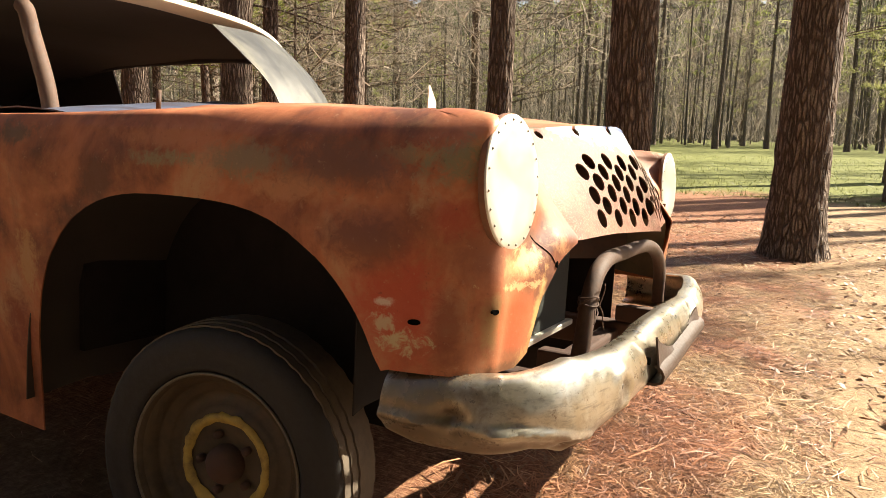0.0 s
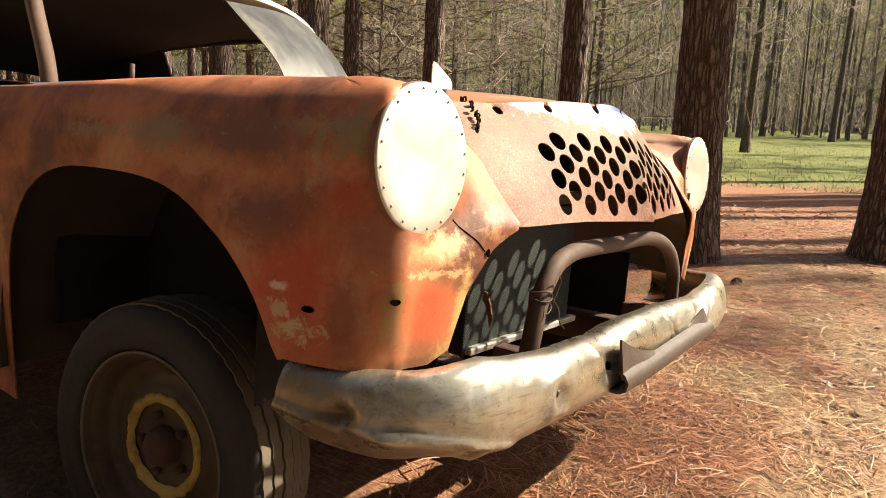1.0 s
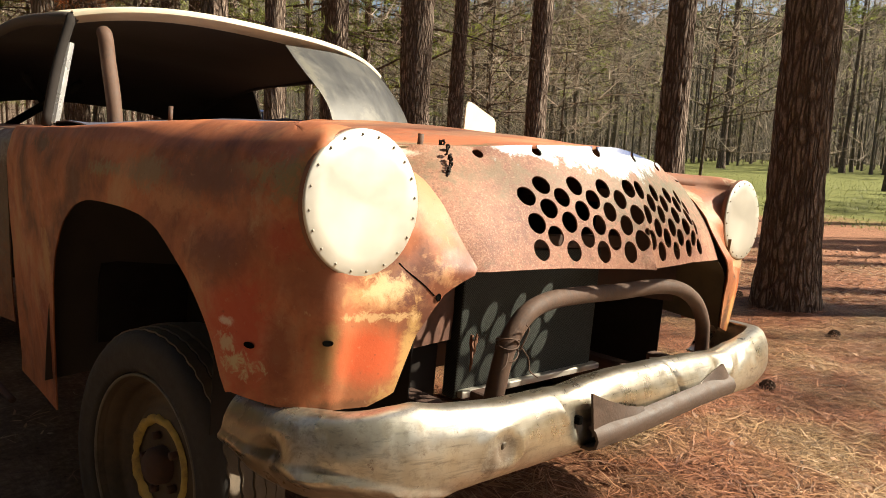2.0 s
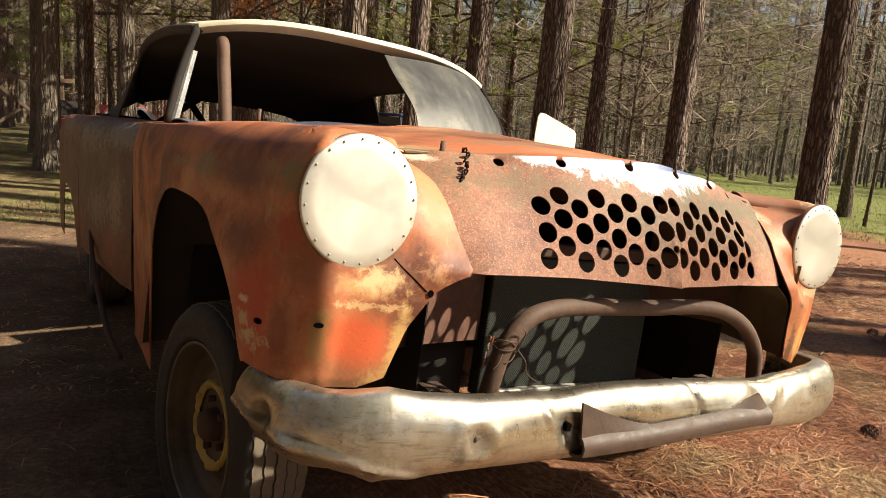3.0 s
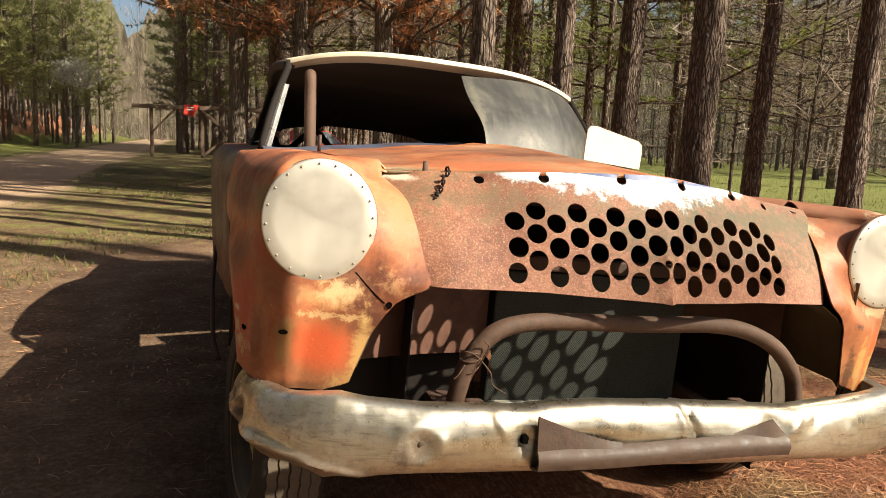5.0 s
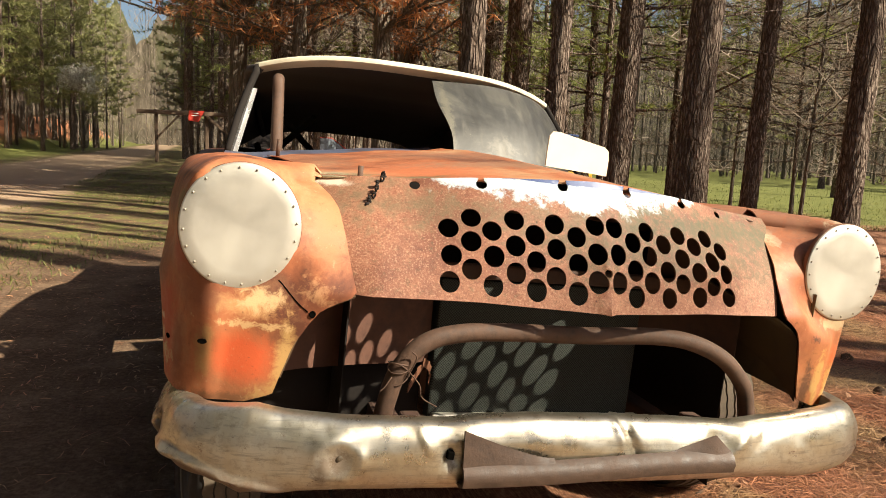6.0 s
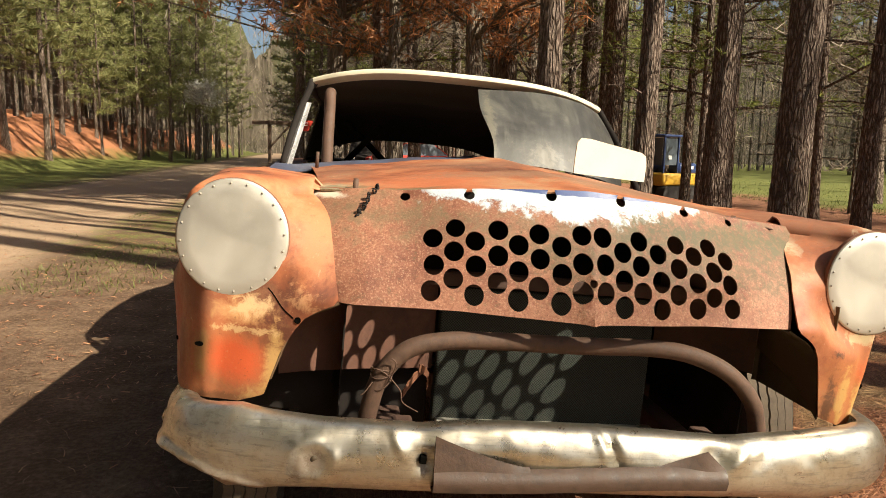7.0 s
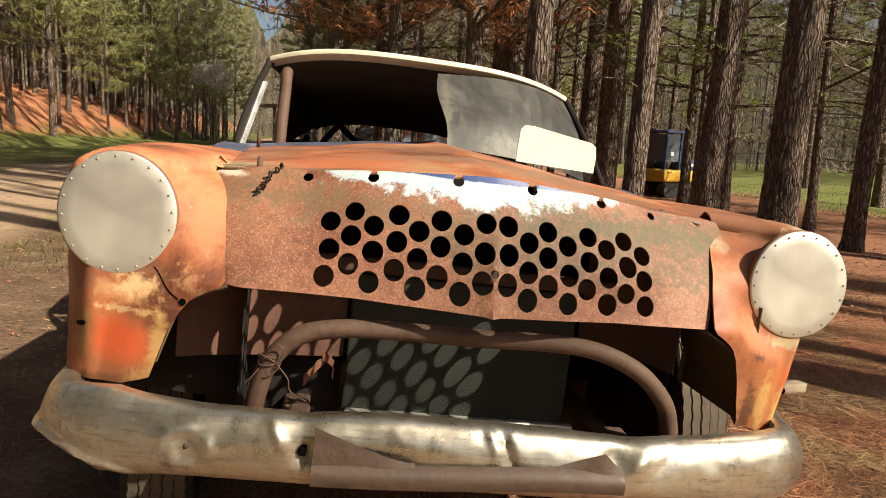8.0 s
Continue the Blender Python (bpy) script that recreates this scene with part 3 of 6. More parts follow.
def lamp_cover(sx):
    bm = bmesh.new()
    lathe(bm, [(0.0, 0.0025), (0.10, 0.0015), (0.130, 0.0022), (0.1345, 0.0045), (0.1350, 0.016)], 64, "y")
    ob = part("headlight_cover", bm, LAMP_PLATE, car, "round riveted sheet-metal plate over the headlight")
    ob.matrix_local = pose(0.808 * sx - 0.020, 0.2035, 0.985, -3.0, 0, -2.0) @ Matrix.Diagonal((0.935, 1, 1.0, 1))
    rivet = bmesh.new()
    bmesh.ops.create_uvsphere(rivet, u_segments=8, v_segments=5, radius=0.0027)
    first = None
    for k in range(20):
        a = k * math.tau / 20 + 0.1 + random.uniform(-0.03, 0.03)
        if first is None:
            r = first = part("rivet", rivet, RIVET, ob)
        else:
            r = new("rivet", first.data)
            r.parent = ob
        r.location = (0.124 * math.cos(a), 0.0015, 0.124 * math.sin(a))
    rim = bmesh.new()
    lathe(rim, [(0.1350, 0.006), (0.1362, 0.007), (0.1366, 0.010), (0.1366, 0.018)], 64, "y")
    part("edge_ring", rim, RUST, ob)
    return ob


lamp_cover(-1), lamp_cover(1)


# hood, from the windscreen to the crease above the grille
def crease(x):
    a = abs(x)
    return table(a, (0, 0.232), (0.08, 0.238), (0.285, 0.272), (0.44, 0.325), (0.64, 0.39), (0.70, 0.42)), table(a, (0, 1.152), (0.08, 1.148), (0.285, 1.132), (0.44, 1.112), (0.64, 1.098), (0.70, 1.088))


def hood_z(x, y):
    u = min(1, max(0, (y - 0.24) / 1.4))
    a = abs(x)
    mid = 1.15 + 0.062 * math.sin(min(1, u * 1.15) * math.pi / 2)
    drop = table(a, (0, 0), (0.08, 0.003), (0.285, 0.017), (0.44, 0.036), (0.64, 0.054), (0.8, 0.075))
    return mid - drop * (1.0 + 0.35 * u) + 0.012 * math.exp(-(x / 0.05) ** 2) * u


bm = bmesh.new()
rows = []
for j in range(41):
    u = j / 40
    row = []
    for i in range(61):
        k = i / 30 - 1
        half = 0.645 + 0.091 * u
        x = half * k
        yc, zc = crease(x)
        y = yc + (1.70 + 0.10 * (1 - k * k) - 0.16 - yc) * u
        z = zc + (hood_z(x, y) - hood_z(x, yc)) if u > 0 else zc
        z += 0.004 * math.sin(min(1, u * 12) * math.pi) + noise.noise(Vector((x * 4, y * 3, 0))) * 0.004
        row.append((x, y, z))
    rows.append(row)
grid(bm, rows)
hood = part("hood", bm, HOOD_PAINT, car, "faded orange hood with rust along its lip", thick=0.004)

# grille plate with three holes a column
def plate_point(x, v):
    """A point of the grille plate: v runs from 0 at the lower edge to 1 at the crease."""
    a = abs(x)
    yb, zb = table(a, (0, 0.085), (0.03, 0.092), (0.2, 0.112), (0.4, 0.138), (0.5, 0.144 if x < 0 else 0.158), (0.6, 0.151 if x < 0 else 0.180)), table(a, (0, 0.858), (0.3, 0.864), (0.6, 0.858))
    yt, zt = crease(x)
    y, z = yb + (yt - yb) * v, zb + (zt - zb) * v
    bow = math.sin(v * math.pi) * (0.022 + (0.008 * max(0, (a - 0.42) / 0.18) if x < 0 else 0.0))
    tuck = min(1, max(0, (-x - 0.545 - 0.03 * v) / 0.04))       # the near edge slips behind the wing
    return Vector((x, y - bow * 0.75 + 0.022 * tuck * tuck * (3 - 2 * tuck), z + bow * 0.45 + 0.006 * (v > 0.999)))


HOLE_R = 0.0232
holes = []
for c in range(16):
    x = (c - 7.5) * 0.0492 + (0.004 if c > 7 else 0.0)
    k = c if c < 8 else 15 - c
    high = k in (1, 3, 5, 7)
    for r in range(3):
        holes.append((x + random.uniform(-0.003, 0.003), 0.138 + r * 0.207 + (0.104 if high else 0.0) - 0.022 * (k / 7) + random.uniform(-0.010, 0.010)))
studs = [(-0.435, 0.955, 0.0125), (-0.283, 0.96, 0.013), (-0.088, 0.965, 0.013), (0.088, 0.965, 0.013), (0.27, 0.96, 0.012), (0.42, 0.955, 0.011), (0.0, 0.29, 0.008)]
L = 0.285                                            # length of the plate from lower edge to crease
verts2, edges2 = [], []


def loop2(pts):
    s = len(verts2)
    verts2.extend(Vector((x, v * L)) for x, v in pts)
    edges2.extend((s + i, s + (i + 1) % len(pts)) for i in range(len(pts)))


def half_width(v, near=0.0):
    """Half the plate's width; the near edge follows the round of the wing."""
    return table(v, (0, 0.578), (0.32, 0.592), (0.52, 0.602), (0.69, 0.612), (0.79, 0.624), (0.88, 0.642), (1.0, 0.672)) + near


outline = [(-half_width(0) - 0.004 + (2 * half_width(0) - 0.026) * i / 60, 0.0) for i in range(61)]
outline += [(half_width(j / 12) - 0.028 * (1 - j / 12), j / 12) for j in range(1, 13)]
outline += [(half_width(1) - (2 * half_width(1) + 0.02) * i / 60, 1.0) for i in range(1, 61)]
outline += [(-half_width(1 - j / 12, 0.004 + 0.020 * min(1, (12 - j) / 3)), 1 - j / 12) for j in range(1, 12)]
loop2(outline)
cut = [(x, v * L, HOLE_R * random.uniform(0.97, 1.03)) for x, v in holes] + [(x, v * L, r) for x, v, r in studs]
for x, w, r in cut:
    loop2([(x + r * math.cos(k * math.tau / 20), (w + r * math.sin(k * math.tau / 20)) / L) for k in range(20)])
for i in range(-24, 25):
    for j in range(1, 12):
        x, v = i * 0.0255, j / 12
        if abs(x) < half_width(v) - 0.045 and all(math.hypot(x - a, v * L - b) > r + 0.006 for a, b, r in cut):
            verts2.append(Vector((x, v * L)))
vo, eo, fo, *_ = geometry.delaunay_2d_cdt(verts2, edges2, [list(range(len(outline)))], 1, 1e-5)
bm = bmesh.new()
bv = [bm.verts.new(plate_point(p.x, p.y / L)) for p in vo]
for f in fo:
    c = sum((vo[i] for i in f), Vector((0, 0))) / len(f)
    if not any(math.hypot(c.x - a, c.y - b) < r * 0.97 for a, b, r in cut):
        try:
            bm.faces.new([bv[i] for i in f])
        except ValueError:
            pass
for v in bm.verts:
    n = noise.noise(v.co * 6) * 0.004
    v.co.y -= 0.012 * math.exp(-((v.co.x - 0.004) / 0.010) ** 2) * max(0, (1.05 - v.co.z) / 0.19)      # centre crease
    v.co.y += n - 0.012 * math.exp(-((v.co.x - 0.33) / 0.08) ** 2 - ((v.co.z - 0.96) / 0.04) ** 2)
bmesh.ops.delete(bm, geom=[v for v in bm.verts if not v.link_faces], context="VERTS")
grille = part("grille_plate", bm, GRILLE, car, "rust-pitted grille plate with punched round holes and a white painted strip", thick=0.004)


# front bumper
BUMPER_PLAN = spline([(-0.942, 0.40, 0), (-0.938, 0.28, 0), (-0.905, 0.165, 0), (-0.82, 0.085, 0), (-0.66, 0.048, 0), (-0.42, 0.04, 0), (-0.14, 0.036, 0),
                      (0.14, 0.036, 0), (0.42, 0.04, 0), (0.58, 0.048, 0), (0.71, 0.075, 0), (0.79, 0.13, 0), (0.825, 0.23, 0), (0.832, 0.36, 0)], 401)


def along_bumper(k):
    """Plan position and outward direction for k in -1..1 along the bar."""
    i = min(400, max(0, round((k + 1) * 200)))
    d = (BUMPER_PLAN[min(400, i + 1)] - BUMPER_PLAN[max(0, i - 1)]).normalized()
    return BUMPER_PLAN[i], Vector((d.y, -d.x, 0))


section = [(-0.035, 0.082), (-0.012, 0.086), (0.008, 0.078), (0.024, 0.055), (0.034, 0.025), (0.037, -0.005), (0.034, -0.035), (0.022, -0.062), (0.004, -0.078), (-0.020, -0.083)]
section = [(p.x, p.y) for p in spline([(a, b, 0) for a, b in section], 44)]
bm = bmesh.new()
rows = []
for i in range(361):
    k = i / 180 - 1
    p, out = along_bumper(k)
    x = p.x
    if x < 0 and p.y > 0.17:                            # the wrapped end
        zt = table(p.y, (0.17, 0.614), (0.24, 0.606), (0.32, 0.602), (0.4, 0.596))
    else:
        zt = table(-x, (-0.84, 0.63), (-0.74, 0.642), (-0.60, 0.634), (-0.47, 0.624), (-0.335, 0.613), (-0.2, 0.622), (0.0, 0.628), (0.18, 0.630), (0.30, 0.625),
                   (0.38, 0.616), (0.43, 0.620), (0.6, 0.622), (0.72, 0.628), (0.78, 0.637), (0.83, 0.630), (0.92, 0.610))
    zb = table(-x, (-0.84, 0.492), (-0.75, 0.476), (-0.59, 0.470), (-0.43, 0.476), (0.0, 0.474), (0.4, 0.471), (0.6, 0.470), (0.7, 0.463), (0.75, 0.457), (0.795, 0.446), (0.83, 0.460), (0.87, 0.466), (0.92, 0.452)) + (0.012 * max(0, (p.y - 0.34) / 0.06) if x < 0 else 0.0)
    fold_z = table(-x, (0.66, 0.450), (0.70, 0.463), (0.74, 0.476), (0.80, 0.492), (0.84, 0.508), (0.89, 0.519), (0.94, 0.517))
    row = []
    for o, h in section:
        q = p + out * o
        z = (zt + zb) / 2 + h / 0.0845 * (zt - zb) / 2
        w = Vector((q.x, q.y, z))
        dent = noise.noise(Vector((x * 4, z * 7, 0.5))) * 0.006 + noise.noise(Vector((x * 13, z * 16, 2))) * 0.0016 + noise.noise(Vector((x * 37, z * 40, 4))) * 0.0012
        dent -= 0.010 * math.exp(-((x - 0.052 - 0.45 * (0.60 - z)) / 0.012) ** 2) * (h > -0.05)           # kink where it was folded
        dent += 0.006 * math.exp(-((x - 0.030 - 0.45 * (0.60 - z)) / 0.010) ** 2) * (h > -0.05)
        dent -= 0.010 * math.exp(-((x + 0.372) / 0.022) ** 2 - ((z - 0.556) / 0.03) ** 2)
        dent += 0.007 * math.exp(-((x + 0.425 + 0.5 * (z - 0.58)) / 0.008) ** 2 - ((z - 0.585) / 0.03) ** 2)
        bolt = math.hypot(x + 0.605, z - 0.550)                                       # crater round the bolt
        dent += (0.006 * math.exp(-((bolt - 0.040) / 0.018) ** 2) - 0.009 * math.exp(-(bolt / 0.020) ** 2)) * (1 + 0.8 * noise.noise(Vector((x * 30, z * 30, 9))))
        if x < -0.64:                                   # folded lip at the bent end
            under = min(1, max(0, (fold_z - z) / 0.035))
            dent += (0.008 * math.exp(-((z - fold_z) / 0.010) ** 2) - 0.012 * under * under * (3 - 2 * under)) * min(1, (-0.64 - x) / 0.10)
            dent += 0.010 * math.exp(-((p.y - 0.17) / 0.03) ** 2 - ((z - 0.512) / 0.015) ** 2) * (x < -0.85)
        dent -= 0.016 * math.exp(-((x - 0.30) / 0.03) ** 2 - ((z - 0.58) / 0.03) ** 2)
        dent += 0.010 * math.exp(-((x - 0.36 - 0.6 * (z - 0.58)) / 0.018) ** 2 - ((z - 0.58) / 0.03) ** 2)
        dent -= 0.006 * math.exp(-((x - 0.42 - 0.8 * (z - 0.58)) / 0.02) ** 2 - ((z - 0.58) / 0.04) ** 2)
        dent -= 0.012 * math.exp(-((x + 0.25) / 0.10) ** 2 - ((z - 0.55) / 0.02) ** 2)
        dent -= 0.030 * math.exp(-((p.y - 0.255) / 0.026) ** 2 - ((z - 0.530) / 0.022) ** 2) * (x < -0.8)
        dent -= 0.016 * math.exp(-((x + 0.812) / 0.012) ** 2 - ((z - 0.482) / 0.008) ** 2)
        row.append(w + out * dent)
    rows.append(row)
grid(bm, rows)
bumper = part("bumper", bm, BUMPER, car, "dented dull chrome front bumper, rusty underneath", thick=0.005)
for bx, bz in ((-0.605, 0.550),):
    bm = bmesh.new()
    lathe(bm, [(0.0, -0.002), (0.006, -0.002), (0.008, 0.0), (0.012, 0.004)], 14, "y")
    for v in bm.verts:
        v.co += Vector((noise.noise(v.co * 90), noise.noise(v.co * 90 + Vector((7, 0, 0))), noise.noise(v.co * 90 + Vector((0, 7, 0))))) * 0.004
    b = part("bolt", bm, RIM_PAINT, bumper)
    b.location = (bx, 0.012, bz)
bm = bmesh.new()
box(bm, (-0.374, 0.010, 0.560), (0.015, 0.022, 0.017), pose(0, 0, 0, 0, 6, 0), 0.002)
part("bolt_hole", bm, HOLE, bumper, "square hole torn in the metal", smooth=False)

# angle iron welded under the bumper face
bm = bmesh.new()
prof = [(-0.008, 0.555), (-0.024, 0.546), (-0.032, 0.531), (-0.028, 0.514), (-0.012, 0.507), (0.03, 0.506)]
grid(bm, [[(x, y, z - 0.010 + 0.030 * (x + 0.352) + 0.003 * math.sin(x * 9)) for y, z in prof] for x in [-0.352 + 0.668 * i / 24 for i in range(25)]])
bar = part("bumper_bar", bm, BAR_RUST, car, "rusty angle-iron bar along the bumper", thick=0.007)
for x0, x1, zt in ((-0.352, -0.14, 0.618), (0.150, 0.312, 0.620)):
    bm = bmesh.new()
    rows = []
    for i in range(13):
        u = i / 12
        x = x0 + (x1 - x0) * u
        t = (1 - u) ** 1.3 if x0 < 0 else (u ** 1.2 if u < 0.75 else (1 - u) * 2.8)
        base = 0.528 + 0.030 * (x + 0.352)
        zt_i = base + 0.020 + (zt - base - 0.020) * max(0.02, min(1, t))
        rows.append([(x, -0.020 + 0.014 * v + 0.003 * math.sin(u * 5), base + (zt_i - base) * v) for v in (0, 0.33, 0.66, 1)])
    grid(bm, rows)
    part("gusset", bm, BAR_RUST, bar, thick=0.005)

# tubular push bar
bm = bmesh.new()
loop = [(-0.497, 0.145, 0.565), (-0.492, 0.14, 0.62), (-0.470, 0.14, 0.70), (-0.415, 0.142, 0.762), (-0.33, 0.148, 0.786), (-0.2, 0.165, 0.788),
        (0.0, 0.175, 0.785), (0.18, 0.165, 0.792), (0.29, 0.155, 0.782), (0.39, 0.15, 0.742), (0.462, 0.152, 0.675), (0.490, 0.157, 0.61), (0.497, 0.157, 0.565)]
tube(bm, spline(loop, 90), 0.0215, 18)
push = part("push_bar", bm, TUBE_RUST, car, "bent rusty steel tube push bar")
for k in range(4):
    bm = bmesh.new()
    tilt = (0.55, -0.6, 0.25, -0.15)[k]
    zc = 0.69 + 0.008 * k
    turn_path = []
    for j in range(22):
        w = j * math.tau / 20
        turn_path.append((-0.470 + 0.0245 * math.cos(w), 0.140 + 0.0245 * math.sin(w), zc + 0.022 * tilt * math.cos(w) + 0.03 * tilt * math.sin(w)))
    tube(bm, turn_path, 0.0017, 5)
    part("wire", bm, TUBE_RUST, push, "twisted rusty tie wire")
for end in (((-0.45, 0.12, 0.70), (-0.425, 0.115, 0.672), (-0.418, 0.115, 0.645), (-0.38, 0.12, 0.622)), ((-0.455, 0.118, 0.69), (-0.44, 0.11, 0.735), (-0.452, 0.108, 0.75)), ((-0.49, 0.118, 0.69), (-0.505, 0.11, 0.67), (-0.515, 0.11, 0.66))):
    bm = bmesh.new()
    tube(bm, spline(end, 14), 0.0016, 5)
    part("wire", bm, TUBE_RUST, push)

# behind the opening: radiator, support panels, cross members
bm = bmesh.new()
box(bm, (0.01, 0.47, 0.66), (0.62, 0.05, 0.40), bevel=0.006)
radiator = part("radiator", bm, RADIATOR, car, "dark green radiator core", smooth=False)
bm = bmesh.new()
box(bm, (0.03, 0.44, 0.475), (0.64, 0.03, 0.02), bevel=0.004)
part("lower_tank_edge", bm, LAMP_PLATE, radiator, smooth=False)
bm = bmesh.new()
grid(bm, [[(-0.31, 0.47, z), (-0.40, 0.455, z), (-0.50, 0.435, z), (-0.58, 0.415, z), (-0.655, 0.39, z), (-0.72, 0.36, z)] for z in (0.62, 0.70, 0.78, 0.86, 0.90)])
for v in bm.verts:
    v.co.y += noise.noise(v.co * 9) * 0.01
part("inner_panel", bm, INNER_RUST, car, "rusty inner wing panel", thick=0.004)
bm = bmesh.new()
rows = []
for j in range(9):
    u = j / 8
    x, y = 0.628 + 0.075 * u, 0.395 - 0.20 * u
    low = 0.655 - 0.035 * u
    rows.append([(x + 0.006 * math.sin(v * 4), y + 0.01 * math.sin(v * 3), low + (0.92 - low) * v) for v in (0, 0.25, 0.5, 0.75, 1)])
rows.insert(0, [(p[0] - 0.012, p[1] + 0.004, p[2]) for p in rows[0]])
grid(bm, rows)
part("inner_baffle", bm, INNER_OCHRE, car, "dull ochre inner wing panel", thick=0.003)
bm = bmesh.new()
grid(bm, [[(0.35, 0.50, z), (0.42, 0.46, z), (0.50, 0.40, z), (0.55, 0.30, z)] for z in (0.70, 0.78, 0.86, 0.95, 1.05)])
part("inner_panel", bm, DARK_RUST, car, thick=0.004)
for sx, m in ((-1, RETURN_RUST), (1, INNER_OCHRE)):
    bm = bmesh.new()
    rows = []
    for j in range(9):
        z = (0.66 if sx < 0 else 0.615) + (0.195 if sx < 0 else 0.24) * j / 8
        a = table(z, (0.594, 0.745), (0.735, 0.70), (0.81, 0.672), (0.853, 0.578))
        y0 = table(z, (0.594, 0.19), (0.735, 0.175), (0.81, 0.164), (0.853, 0.152))
        up = 0.0 if sx < 0 else 1.0 - j / 8
        row = [(a - 0.001, y0 + 0.012, z), (a - 0.006, y0 + 0.05, z + 0.03 * up), (a - 0.03, y0 + 0.12, z + 0.02 + 0.06 * up), (a - 0.08, y0 + 0.22, z + 0.06 + 0.08 * up)]
        if sx < 0:                                      # only a narrow turned edge on the near wing
            row = [(a - 0.001, y0 + 0.010, z), (a + 0.002, y0 + 0.022, z + 0.004), (a + 0.010, y0 + 0.040, z + 0.010)]
        rows.append([(-p, q, w) if sx < 0 else (far_bend(p, w), q, w) for p, q, w in row])
    grid(bm, rows)
    part("wing_return", bm, m, car, thick=0.004)
for y, z, s in ((0.30, 0.43, 0.07), (0.95, 0.42, 0.09)):
    bm = bmesh.new()
    box(bm, (0, y, z), (1.15, s, s), bevel=0.01)
    part("cross_member", bm, DARK_RUST, car, smooth=False)
for sx in (-1, 1):
    bm = bmesh.new()
    box(bm, (sx * 0.42, 1.6, 0.44), (0.07, 2.8, 0.10), bevel=0.01)
    part("frame_rail", bm, DARK_RUST, car, smooth=False)
    bm = bmesh.new()
    box(bm, (sx * 0.40, 0.17, 0.525), (0.05, 0.22, 0.06), bevel=0.008)
    part("bumper_bracket", bm, DARK_RUST, car, smooth=False)
    bm = bmesh.new()                                    # wheel house behind the arch
    rows = []
    for i in range(8 if sx > 0 else 7, 25):
        a = math.pi * i / 24
        y, z = 0.96 - math.copysign(0.605 * abs(math.cos(a)) ** 0.64, math.cos(a)), 0.30 + 0.655 * math.sin(a) ** 0.85
        rows.append([(sx * 0.985, y, z), (sx * 0.80, y, z + 0.02), (sx * 0.56, y, z)])
    grid(bm, rows)
    part("wheel_house", bm, DUSTY, car, thick=0.004)
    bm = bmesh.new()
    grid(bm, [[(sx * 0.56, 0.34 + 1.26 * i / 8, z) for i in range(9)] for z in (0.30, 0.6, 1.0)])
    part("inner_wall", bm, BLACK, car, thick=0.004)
# added black sheet: stands in for the dark behind the nose, hides the tyre
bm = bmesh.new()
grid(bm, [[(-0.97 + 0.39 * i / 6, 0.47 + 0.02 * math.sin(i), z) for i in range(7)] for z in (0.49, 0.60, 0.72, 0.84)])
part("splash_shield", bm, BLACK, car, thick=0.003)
# black box put in for the deep shade below the inner panel
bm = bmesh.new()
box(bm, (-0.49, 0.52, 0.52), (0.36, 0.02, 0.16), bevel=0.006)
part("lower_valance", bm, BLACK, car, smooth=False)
for a, c, d in (((-0.40, 0.30, 0.600), (-0.37, 0.33, 0.635), (-0.345, 0.36, 0.650)), ((-0.36, 0.33, 0.66), (-0.335, 0.35, 0.64), (-0.33, 0.36, 0.60))):
    bm = bmesh.new()
    pts = spline([a, c, d], 9)
    grid(bm, [[p + Vector((0.004 * math.sin(k * 3), 0.0, 0.012)) for k, p in enumerate(pts)], [p + Vector((0.0, 0.006, -0.012)) for p in pts]])
    part("torn_strip", bm, RUST, car, "torn rusty metal strip", thick=0.003)
bm = bmesh.new()
tube(bm, spline([(0.425, 0.335, 1.118), (0.47, 0.35, 1.116), (0.52, 0.36, 1.106), (0.575, 0.345, 1.095)], 16), 0.004, 6, 0.002)
part("loose_wire", bm, DARK_RUST, car)
bm = bmesh.new()
box(bm, (-0.02, 0.44, 0.885), (1.0, 0.03, 0.04), bevel=0.006)
part("latch_support", bm, DARK_RUST, car, smooth=False)


